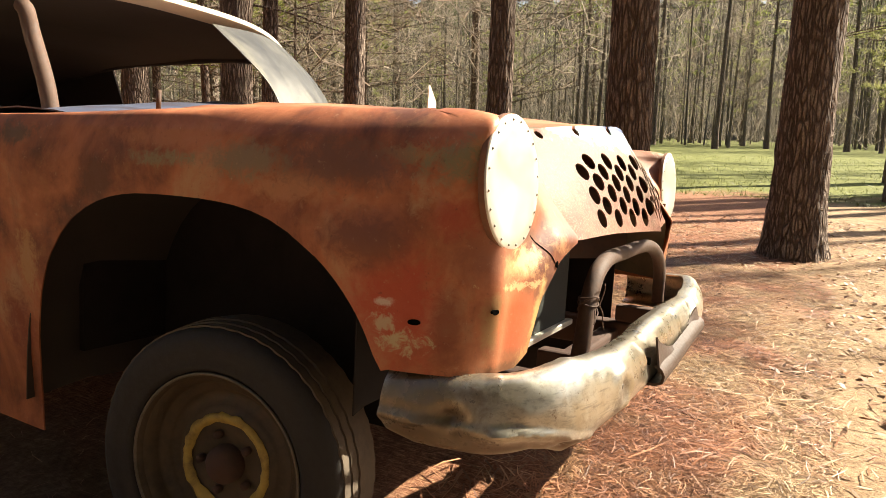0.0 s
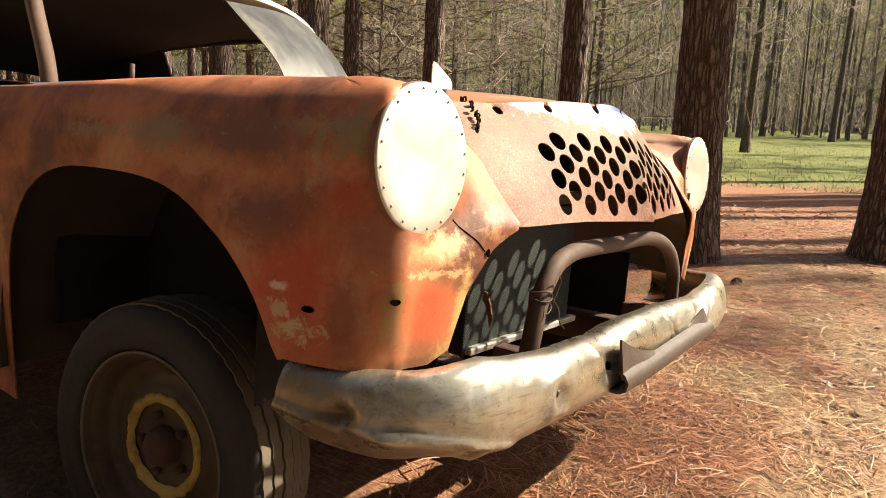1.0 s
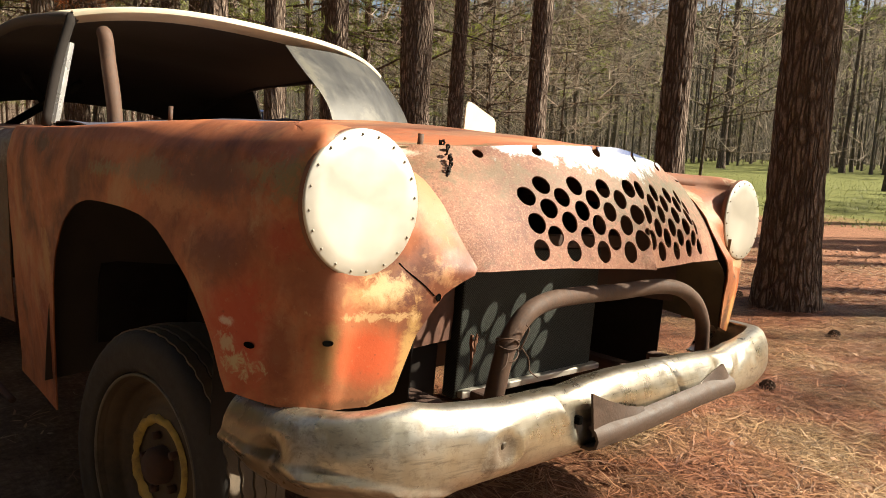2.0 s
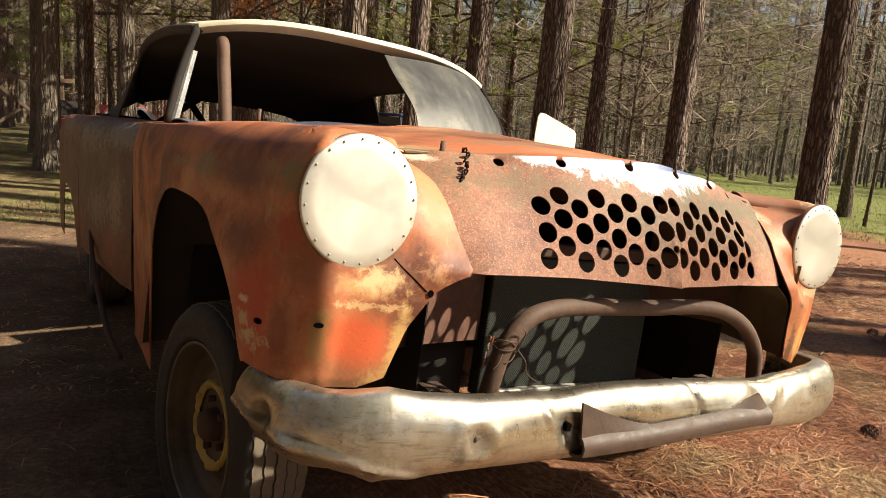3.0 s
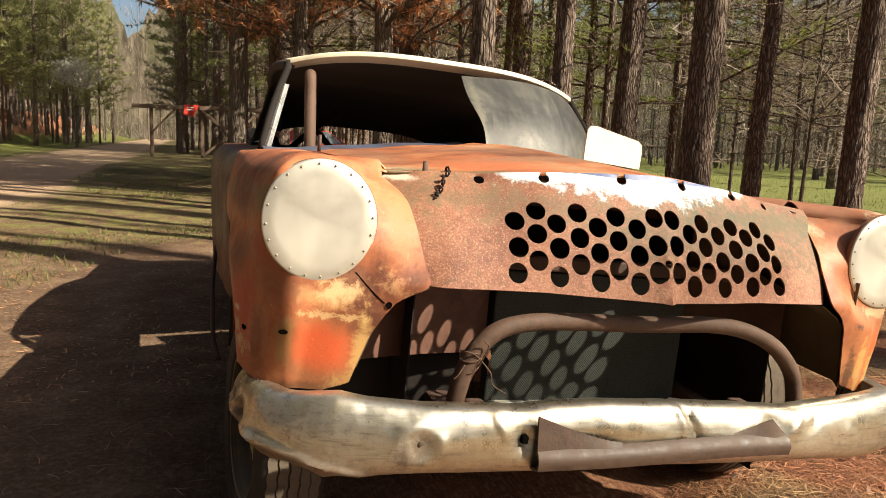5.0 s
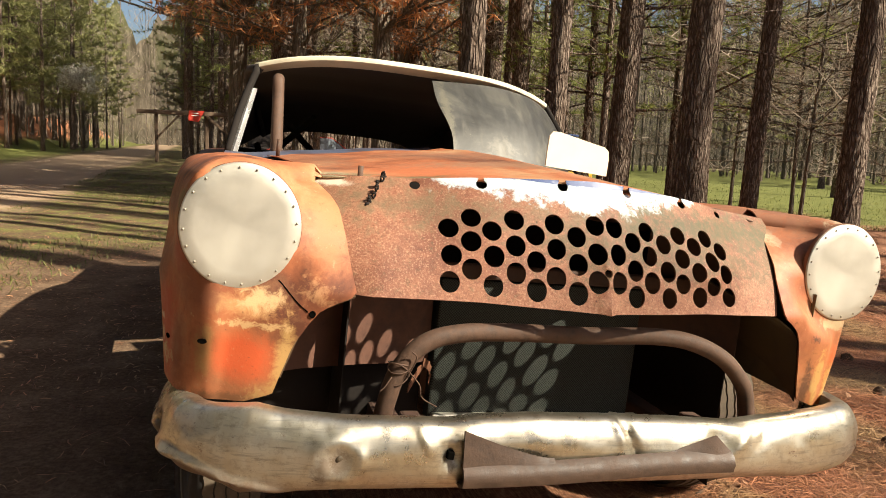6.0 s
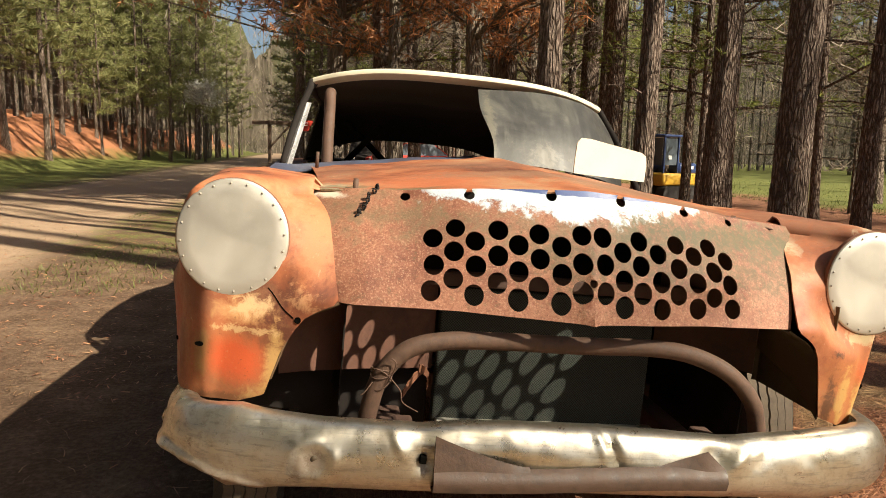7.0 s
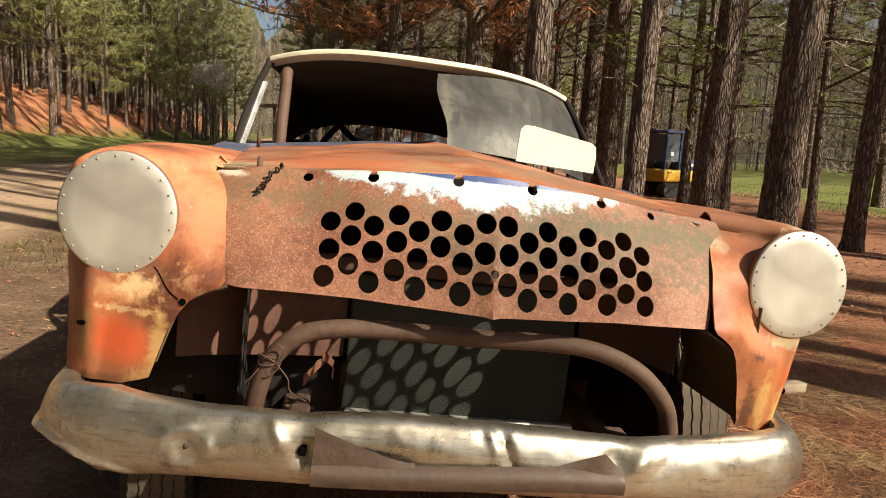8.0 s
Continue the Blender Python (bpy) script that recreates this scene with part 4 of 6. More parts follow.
def wheel(sx, x, y, z, steer):
    hub = new("wheel")
    hub.parent = car
    hub.matrix_local = pose(x, y, z, 0, 0, steer)
    s = sx
    R, W = 0.357, 0.10
    bm = bmesh.new()
    lathe(bm, [(0.232, -s * 0.07), (0.243, s * W * 0.86), (0.252, s * W * 0.98), (0.262, s * W * 1.02), (0.266, s * W * 1.0), (0.290, s * W * 1.07), (0.322, s * W * 1.03), (0.340, s * W * 0.93), (0.350, s * W * 0.80), (R - 0.004, s * W * 0.66), (R - 0.002, 0.0), (R - 0.004, -s * W * 0.66), (0.322, -s * W), (0.232, -s * 0.09)], 96)
    part("tyre", bm, RUBBER, hub, "worn black tyre")
    bm = bmesh.new()
    for j in range(5):                                # zigzag ribs
        off, rr = (j - 2) * 0.0315, R + 0.004 - 0.003 * abs(j - 2)
        rows = [[], [], [], []]
        for k in range(192):
            a = k * math.tau / 192
            wob = 0.0016 * (1 if k % 4 < 2 else -1)
            for row, (dx, dr) in zip(rows, ((-0.0142, -0.012), (-0.0135, 0.0), (0.0135, 0.0), (0.0142, -0.012))):
                row.append((off + dx + wob, (rr + dr) * math.cos(a), (rr + dr) * math.sin(a)))
        grid(bm, rows, True)
    part("tread", bm, TREAD_DUST, hub, "dusty ribbed tread", smooth=False)
    bm = bmesh.new()
    lathe(bm, [(0.232, -s * 0.06), (0.222, s * 0.02), (0.228, s * 0.07), (0.236, s * 0.090), (0.242, s * 0.092), (0.240, s * 0.084), (0.228, s * 0.074), (0.216, s * 0.062), (0.212, s * 0.045), (0.206, s * 0.036), (0.190, s * 0.034), (0.184, s * 0.026), (0.168, s * 0.014), (0.146, s * 0.030), (0.128, s * 0.042), (0.105, s * 0.035), (0.0, s * 0.03)], 72)
    rim = part("rim", bm, RIM_PAINT, hub, "rusty steel rim")
    bm = bmesh.new()
    lathe(bm, [(0.130, s * 0.043), (0.124, s * 0.052), (0.112, s * 0.05), (0.103, s * 0.04)], 60)
    for v in bm.verts:
        v.co *= 1 + noise.noise(v.co * 45) * 0.07
    part("hub_ring", bm, YELLOW_PAINT, rim, "chipped yellow ring")
    bm = bmesh.new()
    lathe(bm, [(0.236, s * 0.0925), (0.2400, s * 0.0965), (0.2435, s * 0.0955), (0.2445, s * 0.091)], 72)
    part("rim_edge", bm, RIM_EDGE, rim, "bright worn rim edge")
    bm = bmesh.new()
    lathe(bm, [(0.05, s * 0.03), (0.048, s * 0.06), (0.035, s * 0.075), (0.0, s * 0.078)], 24)
    for k in range(5):
        a = k * math.tau / 5
        tube(bm, [(s * 0.03, 0.075 * math.cos(a), 0.075 * math.sin(a)), (s * 0.052, 0.075 * math.cos(a), 0.075 * math.sin(a))], 0.011, 6)
    part("hub_centre", bm, DARK_RUST, rim)
    return hub


wheel(-1, -0.843, 0.911, 0.246, 7.7)
wheel(1, 0.775, 0.911, 0.405, 7.7)
wheel(-1, -0.865, 3.75, 0.285, 0)
wheel(1, 0.865, 3.75, 0.405, 0)

# cabin: cowl, pillars, roof, doors, rear body
def flank(y0, y1, z0, name, material, label=""):
    for sx in (-1, 1):
        bm = bmesh.new()
        rows = []
        for j in range(17):
            z = z0(0) + (1.075 - z0(0)) * j / 16
            row = []
            for i in range(25):
                y = y0 + (y1 - y0) * i / 24
                zz = max(z, z0(y)) if z0(y) > z else z
                a = table(zz, (0.2, 0.95), (0.6, 0.985), (0.95, 1.005), (1.04, 0.985), (1.08, 0.94)) + table(y, (2.0, 0.0), (2.15, 0.03), (2.9, 0.105), (3.6, 0.138)) - 0.03 * max(0, y - 4.3) ** 2
                row.append((sx * (a + 0.003 * noise.noise(Vector((y * 3, zz * 3, sx)))), y, zz))
            rows.append(row)
        rows.append([(sx * 0.86, p[1], 1.10) for p in rows[-1]])
        grid(bm, rows)
        part(name, bm, material, car, label, thick=0.004)


flank(2.012, 3.15, lambda y: 0.39, "door", DOOR_GREY, "scuffed grey-primed door")


def rear_arch(y):
    k = abs(y - 3.75) / 0.46
    return 0.27 if k >= 1 else 0.30 + 0.36 * (1 - k ** 2.4) ** 0.5


flank(3.165, 4.95, rear_arch, "rear_wing", DOOR_GREY, "dark rear quarter panel")
bm = bmesh.new()
grid(bm, [[(x, 1.50 + 0.10 * (1 - (x / 0.74) ** 2) + dy, hood_z(x, 1.6) + dz) for x in [-0.9 + 1.8 * i / 24 for i in range(25)]] for dy, dz in ((0.0, -0.018), (0.12, -0.004), (0.28, 0.005), (0.40, 0.0), (0.42, -0.05))])
part("cowl", bm, COWL_BLUE, car, "faded navy-blue cowl panel", thick=0.004)
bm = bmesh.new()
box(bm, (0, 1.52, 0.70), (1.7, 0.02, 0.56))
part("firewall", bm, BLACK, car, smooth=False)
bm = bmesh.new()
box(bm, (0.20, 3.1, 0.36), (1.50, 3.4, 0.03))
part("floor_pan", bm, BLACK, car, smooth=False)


# made-up black board that stops bright ground showing through the wheel arch
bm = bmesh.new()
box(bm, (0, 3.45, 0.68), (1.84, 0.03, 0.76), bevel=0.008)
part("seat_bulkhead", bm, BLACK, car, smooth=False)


def roof_pt(k, u, lift=0.0):
    """k across -1..1, u from the front lip 0 to the rear 1."""
    half = table(u, (0, 0.73), (0.3, 0.78), (0.7, 0.74), (1, 0.62))
    y = 1.96 + 0.16 * abs(k) ** 2.6 + 2.2 * u
    z = table(u, (0, 1.600), (0.08, 1.618), (0.3, 1.635), (0.6, 1.605), (0.85, 1.50), (1, 1.33))
    return Vector((half * k - 0.055, y, z - 0.075 * abs(k) ** 3.2 + lift))


bm = bmesh.new()
grid(bm, [[roof_pt(i / 20 - 1, j / 24) for i in range(41)] for j in range(25)])
roof = part("roof", bm, ROOF_PAINT, car, "chalky cream-painted roof", thick=0.006)
bm = bmesh.new()
grid(bm, [[roof_pt(i / 20 - 1, 0) + Vector((0, dy, dz)) for i in range(41)] for dy, dz in ((0.02, 0.007), (-0.006, 0.006), (-0.014, -0.002), (-0.015, -0.014), (-0.008, -0.021), (0.06, -0.036))])
part("drip_rail", bm, ROOF_PAINT, roof, thick=0.003)
bm = bmesh.new()
grid(bm, [[roof_pt(i / 20 - 1, 0.02 + 0.98 * j / 24, -0.03 - 0.05 * math.sin(min(1, j / 20) * math.pi) * (1 - (i / 20 - 1) ** 2)) for i in range(41)] for j in range(25)])
part("headliner", bm, HEADLINING, car, "dark headliner", thick=0.004)
for sx in (-1, 1):
    bm = bmesh.new()
    lo, hi = Vector((sx * 0.895, 1.99, 1.10)), roof_pt(sx, 0, -0.01)
    tube(bm, spline([lo, lo.lerp(hi, 0.5) + Vector((sx * 0.012, -0.01, 0)), hi], 10), 0.017, 8)
    part("windscreen_pillar", bm, BLACK, car)
    bm = bmesh.new()
    edge = [roof_pt(sx, u, -0.02) for u in (0.0, 0.2, 0.4, 0.6, 0.8, 1.0)]
    tube(bm, spline(edge, 30), 0.024, 8)
    part("roof_rail", bm, HEADLINING, car)
    bm = bmesh.new()
    grid(bm, [[roof_pt(sx, 0.62 + 0.38 * i / 8, -0.01).lerp(Vector((sx * 0.90, 3.55 + 0.9 * i / 8, 1.09)), v) for i in range(9)] for v in (0, 0.33, 0.66, 1)])
    part("rear_pillar", bm, HEADLINING, car, thick=0.01)
bm = bmesh.new()
lo, hi = Vector((-0.868, 1.985, 1.11)), Vector((-0.80, 2.08, 1.41))
grid(bm, [[lo.lerp(hi, v) + Vector((d, e, 0)) for v in (0, 0.25, 0.5, 0.75, 1)] for d, e in ((-0.012, 0.0), (-0.003, -0.010), (0.006, -0.004), (0.016, 0.008))])
part("pillar_trim", bm, CHROME_TRIM, car, "loose bright windscreen trim", thick=0.003)
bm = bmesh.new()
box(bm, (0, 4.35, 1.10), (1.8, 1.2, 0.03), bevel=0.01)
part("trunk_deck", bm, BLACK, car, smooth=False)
bm = bmesh.new()
for a, b in (((-0.62, 3.9, 1.1), (-0.40, 3.3, 1.36)), ((-0.28, 4.0, 1.1), (-0.62, 3.5, 1.38)), ((-0.72, 2.2, 0.9), (-0.72, 4.0, 1.15))):
    tube(bm, [a, b], 0.022, 8)
part("roll_bar", bm, BLACK, car)

# upright tube inside the windscreen opening
bm = bmesh.new()
tube(bm, spline([(-0.685, 1.91, 1.10), (-0.688, 1.94, 1.22), (-0.691, 2.0, 1.36), (-0.694, 2.03, 1.445), (-0.693, 2.055, 1.465)], 16), 0.027, 14)
part("cage_upright", bm, TUBE_RUST, car, "thick rusty tube standing in the windscreen opening")

# sheet over half of the windscreen
bm = bmesh.new()
rows = []
for j in range(13):
    v = j / 12
    row = []
    for i in range(25):
        u = i / 24
        lo = spline([(0.037, 1.575, 1.212), (0.30, 1.60, 1.20), (0.55, 1.68, 1.175), (0.75, 1.88, 1.13)], 25)[i]
        hi = spline([(-0.01, 1.92, 1.540), (0.30, 1.945, 1.555), (0.52, 2.0, 1.535), (0.66, 2.10, 1.50)], 25)[i]
        p = lo.lerp(hi, v)
        p += Vector((0.02 * u, -0.03, 0.01)) * math.sin(v * math.pi) + Vector((0, 0.004 * noise.noise(Vector((u * 6, v * 5, 3))), 0))
        p.x += 0.012 * math.sin(v * 7) * (1 - u) ** 6
        row.append(p)
    rows.append(row)
grid(bm, rows)
part("windscreen_sheet", bm, GREY_SHEET, car, "scuffed grey sheet fixed over half the windscreen", thick=0.003)

# white plate standing on the hood
bm = bmesh.new()
pts = [(0.0, 0.0), (0.366, -0.012), (0.368, 0.05), (0.360, 0.085), (0.335, 0.098), (0.2, 0.112), (0.06, 0.127), (0.02, 0.126), (0.003, 0.108), (0.0, 0.05)]
f = bm.faces.new([bm.verts.new((x, 0, z)) for x, z in pts])
plate = part("hood_scoop_plate", bm, PLATE_WHITE, car, "white sheet plate standing upright on the hood", smooth=False, thick=0.004)
plate.matrix_local = pose(0.214, 1.012, 1.195, 0, 0, 24.5)

# hood pin, chain, stub aerial, small marks
for px, py, pz, h in ((-0.558, 0.375, 1.075, 0.06), (-0.705, 1.38, 1.12, 0.065), (0.50, 0.42, 1.09, 0.03), (0.02, 1.45, 1.20, 0.02)):
    bm = bmesh.new()
    tube(bm, [(px, py, pz), (px, py - 0.002, pz + h)], 0.007, 10)
    part("hood_pin", bm, TUBE_RUST, car)
bm = bmesh.new()
tube(bm, [(-0.585, 0.366, 1.086), (-0.556, 0.362, 1.084)], 0.004, 8)
part("cross_pin", bm, TUBE_RUST, car)
chain_line = spline([(-0.500, 0.372, 1.120), (-0.512, 0.345, 1.112), (-0.528, 0.315, 1.090), (-0.541, 0.298, 1.068), (-0.549, 0.292, 1.050)], 11)
for k, p in enumerate(chain_line):
    bm = bmesh.new()
    u = Vector((random.uniform(-1, 1), random.uniform(-1, 0.2), random.uniform(-0.4, 0.4))).normalized() * 0.0042
    o = p + Vector((random.uniform(-0.006, 0.006) * (1.6 - k / 8), -0.006, random.uniform(-0.004, 0.004)))
    ring = [o + u * math.cos(w) + Vector((random.uniform(-0.003, 0.003), random.uniform(-0.003, 0.0), 0.0062)) * math.sin(w) for w in [j * math.tau / 8 for j in range(9)]]
    tube(bm, ring, 0.0026, 5)
    part("chain_link", bm, BLACK, car, "black chain link")


def slot_hole(at, turn, w, h):
    """A small oval slot with a worn rim, set flush in the wing."""
    bm = bmesh.new()
    ring = [(w * math.cos(j * math.tau / 14), h * math.sin(j * math.tau / 14)) for j in range(14)]
    grid(bm, [[(x * 1.25, -0.0030, z * 1.35) for x, z in ring], [(x, -0.0036, z) for x, z in ring], [(x, 0.004, z) for x, z in ring]], True)
    bm.faces.new([bm.verts.new((x * 1.01, -0.0026, z * 1.01)) for x, z in ring])
    ob = part("slot_hole", bm, HOLE, car, smooth=False)
    ob.matrix_local = pose(*at, 0, 0, turn)


slot_hole((-0.889, 0.2035, 0.734), -14, 0.0085, 0.0042)
slot_hole((-0.966, 0.338, 0.707), -70, 0.0105, 0.0045)
slot_hole((-0.668, 0.162, 0.812), 0, 0.006, 0.006)
slot_hole((0.812, 0.222, 0.705), 25, 0.007, 0.0055)
bm = bmesh.new()
seam = []
skin = BVHTree.FromPolygons([v.co.copy() for v in near_fender.data.vertices], [tuple(f.vertices) for f in near_fender.data.polygons])
for p in spline([(-0.742, 0, 0.876), (-0.722, 0, 0.856), (-0.700, 0, 0.834), (-0.678, 0, 0.816)], 22):
    on_skin = skin.ray_cast(Vector((p.x, -0.5, p.z)), Vector((0, 1, 0)))[0]
    if on_skin and on_skin.y < 0.4:
        seam.append((p.x, on_skin.y - 0.0020, p.z))
tube(bm, seam, 0.0016, 5)
part("panel_seam", bm, HOLE, car)
bm = bmesh.new()
tube(bm, spline([(-1.05, 2.95, 0.60), (-1.07, 2.75, 0.50), (-1.07, 2.4, 0.36), (-1.05, 2.0, 0.22), (-1.02, 1.8, 0.17)], 24), 0.011, 10)
part("side_pipe", bm, DARK_RUST, car, "rusty pipe hanging below the sill")

# ------------------------------------------------------------------ materials of the wood
def bark_mat(name, lo, mid, hi, scale=1.0):
    m, nt, b = nodes_of(name)
    v = coords(nt, scale=(1, 1, 0.17))
    vo = nt.nodes.new("ShaderNodeTexVoronoi")
    vo.feature = "DISTANCE_TO_EDGE"
    vo.inputs["Scale"].default_value = 17 * scale
    warp = nt.nodes.new("ShaderNodeVectorMath")
    warp.operation = "MULTIPLY_ADD"
    nz = nt.nodes.new("ShaderNodeTexNoise")
    nz.inputs["Scale"].default_value = 6 * scale
    nt.links.new(v, nz.inputs["Vector"])
    nt.links.new(nz.outputs["Color"], warp.inputs[0])
    warp.inputs[1].default_value = (0.07, 0.07, 0.07)
    nt.links.new(v, warp.inputs[2])
    nt.links.new(warp.outputs[0], vo.inputs["Vector"])
    fine = noi(nt, coords(nt, scale=(1, 1, 0.35)), 70 * scale, 6, 0.7)
    big = noi(nt, coords(nt), 2.2, 4, 0.6)
    plates = ramp(nt, vo.outputs["Distance"], (0.0, 0.0), (0.22, 1.0))
    f = mth(nt, "ADD", mth(nt, "MULTIPLY", plates, 0.28), mth(nt, "MULTIPLY", fine, 0.78))
    c = ramp(nt, f, (0.2, lo), (0.55, mid), (0.85, hi))
    oi = nt.nodes.new("ShaderNodeObjectInfo")
    c = mixc(nt, mth(nt, "MULTIPLY", mth(nt, "ADD", big, mth(nt, "MULTIPLY", oi.outputs["Random"], 0.5)), 0.35), c, tuple(x * 0.7 for x in mid))
    put(nt, b, "Base Color", c)
    put(nt, b, "Roughness", 0.92)
    put(nt, b, "Specular IOR Level", 0.2)
    bump(nt, b, mth(nt, "ADD", plates, mth(nt, "MULTIPLY", fine, 0.6)), 1.0, 0.035)
    return m


PINE_BARK = bark_mat("pine_bark", (0.026, 0.017, 0.012), (0.17, 0.120, 0.092), (0.56, 0.455, 0.37), 1.7)
GREY_BARK = bark_mat("grey_bark", (0.065, 0.05, 0.04), (0.19, 0.155, 0.12), (0.34, 0.28, 0.225), 1.6)


def leafy(name, a, b_, rough=0.6, through=0.35, drift=None):
    """Leaves, needles or blades, each of its own shade; drift: a second pair of shades that comes in by patches."""
    m, nt, b = nodes_of(name)
    g = nt.nodes.new("ShaderNodeNewGeometry")
    oi = nt.nodes.new("ShaderNodeObjectInfo")
    f = mth(nt, "ADD", mth(nt, "MULTIPLY", g.outputs["Random Per Island"], 0.75), mth(nt, "MULTIPLY", oi.outputs["Random"], 0.25))
    c = ramp(nt, f, (0.05, a), (0.9, b_))
    if drift:
        c = mixc(nt, ramp(nt, noi(nt, coords(nt), 1.3, 5, 0.65, 0.5), (0.43, 0.0), (0.60, 1.0)), c, ramp(nt, f, (0.05, drift[0]), (0.9, drift[1])))
    put(nt, b, "Base Color", c)
    put(nt, b, "Roughness", rough)
    tr = nt.nodes.new("ShaderNodeBsdfTranslucent")
    nt.links.new(c, tr.inputs["Color"])
    mx = nt.nodes.new("ShaderNodeMixShader")
    mx.inputs[0].default_value = through
    nt.links.new(b.outputs[0], mx.inputs[1])
    nt.links.new(tr.outputs[0], mx.inputs[2])
    nt.links.new(mx.outputs[0], nt.nodes["Material Output"].inputs["Surface"])
    return m


NEEDLES = leafy("pine_needles", (0.085, 0.11, 0.03), (0.30, 0.32, 0.09), 0.6, 0.5)
# brighter copy of NEEDLES: sunlight on the far crowns is put into its colour
FAR_NEEDLES = leafy("sunlit_far_needles", (0.15, 0.16, 0.06), (0.42, 0.41, 0.17), 0.6, 0.5)
BROWN_LEAF = leafy("dry_brown_foliage", (0.22, 0.10, 0.05), (0.76, 0.36, 0.15), 0.6, 0.5)
BLOSSOM = leafy("white_blossom", (0.55, 0.53, 0.45), (0.8, 0.78, 0.7))
TWIG = leafy("dry_twigs", (0.16, 0.125, 0.095), (0.46, 0.38, 0.30), 0.8, 0.4)
PALE_TWIG = leafy("pale_far_twigs", (0.14, 0.115, 0.088), (0.40, 0.335, 0.265), 0.8, 0.4)
LITTER = leafy("fallen_needles", (0.06, 0.020, 0.012), (0.52, 0.225, 0.115), 0.55, 0.1, drift=((0.07, 0.034, 0.016), (0.54, 0.345, 0.175)))
LEAF_BROWN = leafy("dead_leaf", (0.07, 0.035, 0.02), (0.42, 0.22, 0.12), 0.6, 0.15)
GRASS = leafy("grass_blades", (0.075, 0.09, 0.020), (0.22, 0.22, 0.066), 0.6, 0.3)


def ground_mat():
    m, nt, b = nodes_of("forest_ground")
    v = coords(nt)
    sep = nt.nodes.new("ShaderNodeSeparateXYZ")
    nt.links.new(v, sep.inputs[0])
    x, y = sep.outputs[0], sep.outputs[1]
    n1, n2, n3 = noi(nt, v, 0.35, 5, 0.6), noi(nt, v, 3.0, 8, 0.65), noi(nt, v, 40, 6, 0.7)
    jit = mth(nt, "SUBTRACT", mth(nt, "ADD", mth(nt, "MULTIPLY", n1, 0.6), mth(nt, "MULTIPLY", n2, 0.4)), 0.5)
    # fibres of needles: three stretched layers laid crosswise
    fib = None
    for ang in (15, 75, 140):
        mp = nt.nodes.new("ShaderNodeMapping")
        mp.inputs["Rotation"].default_value = (0, 0, radians(ang))
        mp.inputs["Scale"].default_value = (150, 12, 1)
        nt.links.new(v, mp.inputs[0])
        f = noi(nt, mp.outputs[0], 1.0, 3, 0.6, 0.8)
        fib = f if fib is None else mth(nt, "MAXIMUM", fib, f)
    needles = ramp(nt, mth(nt, "ADD", mth(nt, "MULTIPLY", fib, 0.6), mth(nt, "MULTIPLY", n3, 0.4)), (0.40, (0.050, 0.021, 0.013)), (0.54, (0.22, 0.098, 0.055)), (0.66, (0.48, 0.27, 0.155)))
    needles = mixc(nt, ramp(nt, n2, (0.45, 0.0), (0.7, 0.5)), needles, (0.33, 0.14, 0.085))
    dirt = ramp(nt, mth(nt, "ADD", mth(nt, "MULTIPLY", n2, 0.5), mth(nt, "MULTIPLY", n3, 0.5)), (0.35, (0.055, 0.033, 0.021)), (0.5, (0.125, 0.082, 0.052)), (0.68, (0.27, 0.19, 0.122)))
    green = ramp(nt, mth(nt, "ADD", mth(nt, "MULTIPLY", n2, 0.4), mth(nt, "MULTIPLY", n3, 0.6)), (0.35, (0.055, 0.062, 0.016)), (0.52, (0.135, 0.143, 0.036)), (0.68, (0.25, 0.24, 0.078)))
    # the dirt track in front of the car and past its near side
    front = mth(nt, "MULTIPLY", mth(nt, "SUBTRACT", mth(nt, "ADD", -0.12, mth(nt, "MULTIPLY", jit, 1.3)), y), 5.0, clamp=True)
    left = mth(nt, "MULTIPLY", mth(nt, "SUBTRACT", mth(nt, "ADD", -0.2, mth(nt, "MULTIPLY", jit, 2.0)), x), 2.0, clamp=True)
    sand = ramp(nt, mth(nt, "ADD", mth(nt, "MULTIPLY", n2, 0.5), mth(nt, "MULTIPLY", n3, 0.5)), (0.36, (0.08, 0.048, 0.028)), (0.48, (0.25, 0.172, 0.10)), (0.66, (0.42, 0.31, 0.19)))
    c = mixc(nt, mth(nt, "MULTIPLY", front, 0.85), needles, sand)
    c = mixc(nt, mth(nt, "MULTIPLY", left, 0.9), c, dirt)
    # thin grass beyond the car on the track side
    far = mth(nt, "MULTIPLY", mth(nt, "SUBTRACT", mth(nt, "ADD", y, mth(nt, "MULTIPLY", jit, 14)), 6.5), 0.5, clamp=True)
    verge = mth(nt, "MULTIPLY", mth(nt, "MULTIPLY", far, left), ramp(nt, n2, (0.42, 0.0), (0.6, 1.0)))
    c = mixc(nt, mth(nt, "MULTIPLY", verge, 0.85), c, green)
    # the track running off into the distance, with a green verge behind it
    u = mth(nt, "ADD", mth(nt, "ADD", x, 6.2), mth(nt, "MULTIPLY", mth(nt, "SUBTRACT", y, 10), 0.06))
    road = mth(nt, "MULTIPLY", mth(nt, "SUBTRACT", 2.4, mth(nt, "ADD", mth(nt, "ABSOLUTE", u), mth(nt, "MULTIPLY", jit, 2.2))), 1.5, clamp=True)
    beyond = mth(nt, "MULTIPLY", mth(nt, "SUBTRACT", -2.6, mth(nt, "ADD", u, mth(nt, "MULTIPLY", jit, 2))), 1.0, clamp=True)
    c = mixc(nt, beyond, c, green)
    c = mixc(nt, road, c, mixc(nt, 0.6, dirt, (0.52, 0.365, 0.24)))
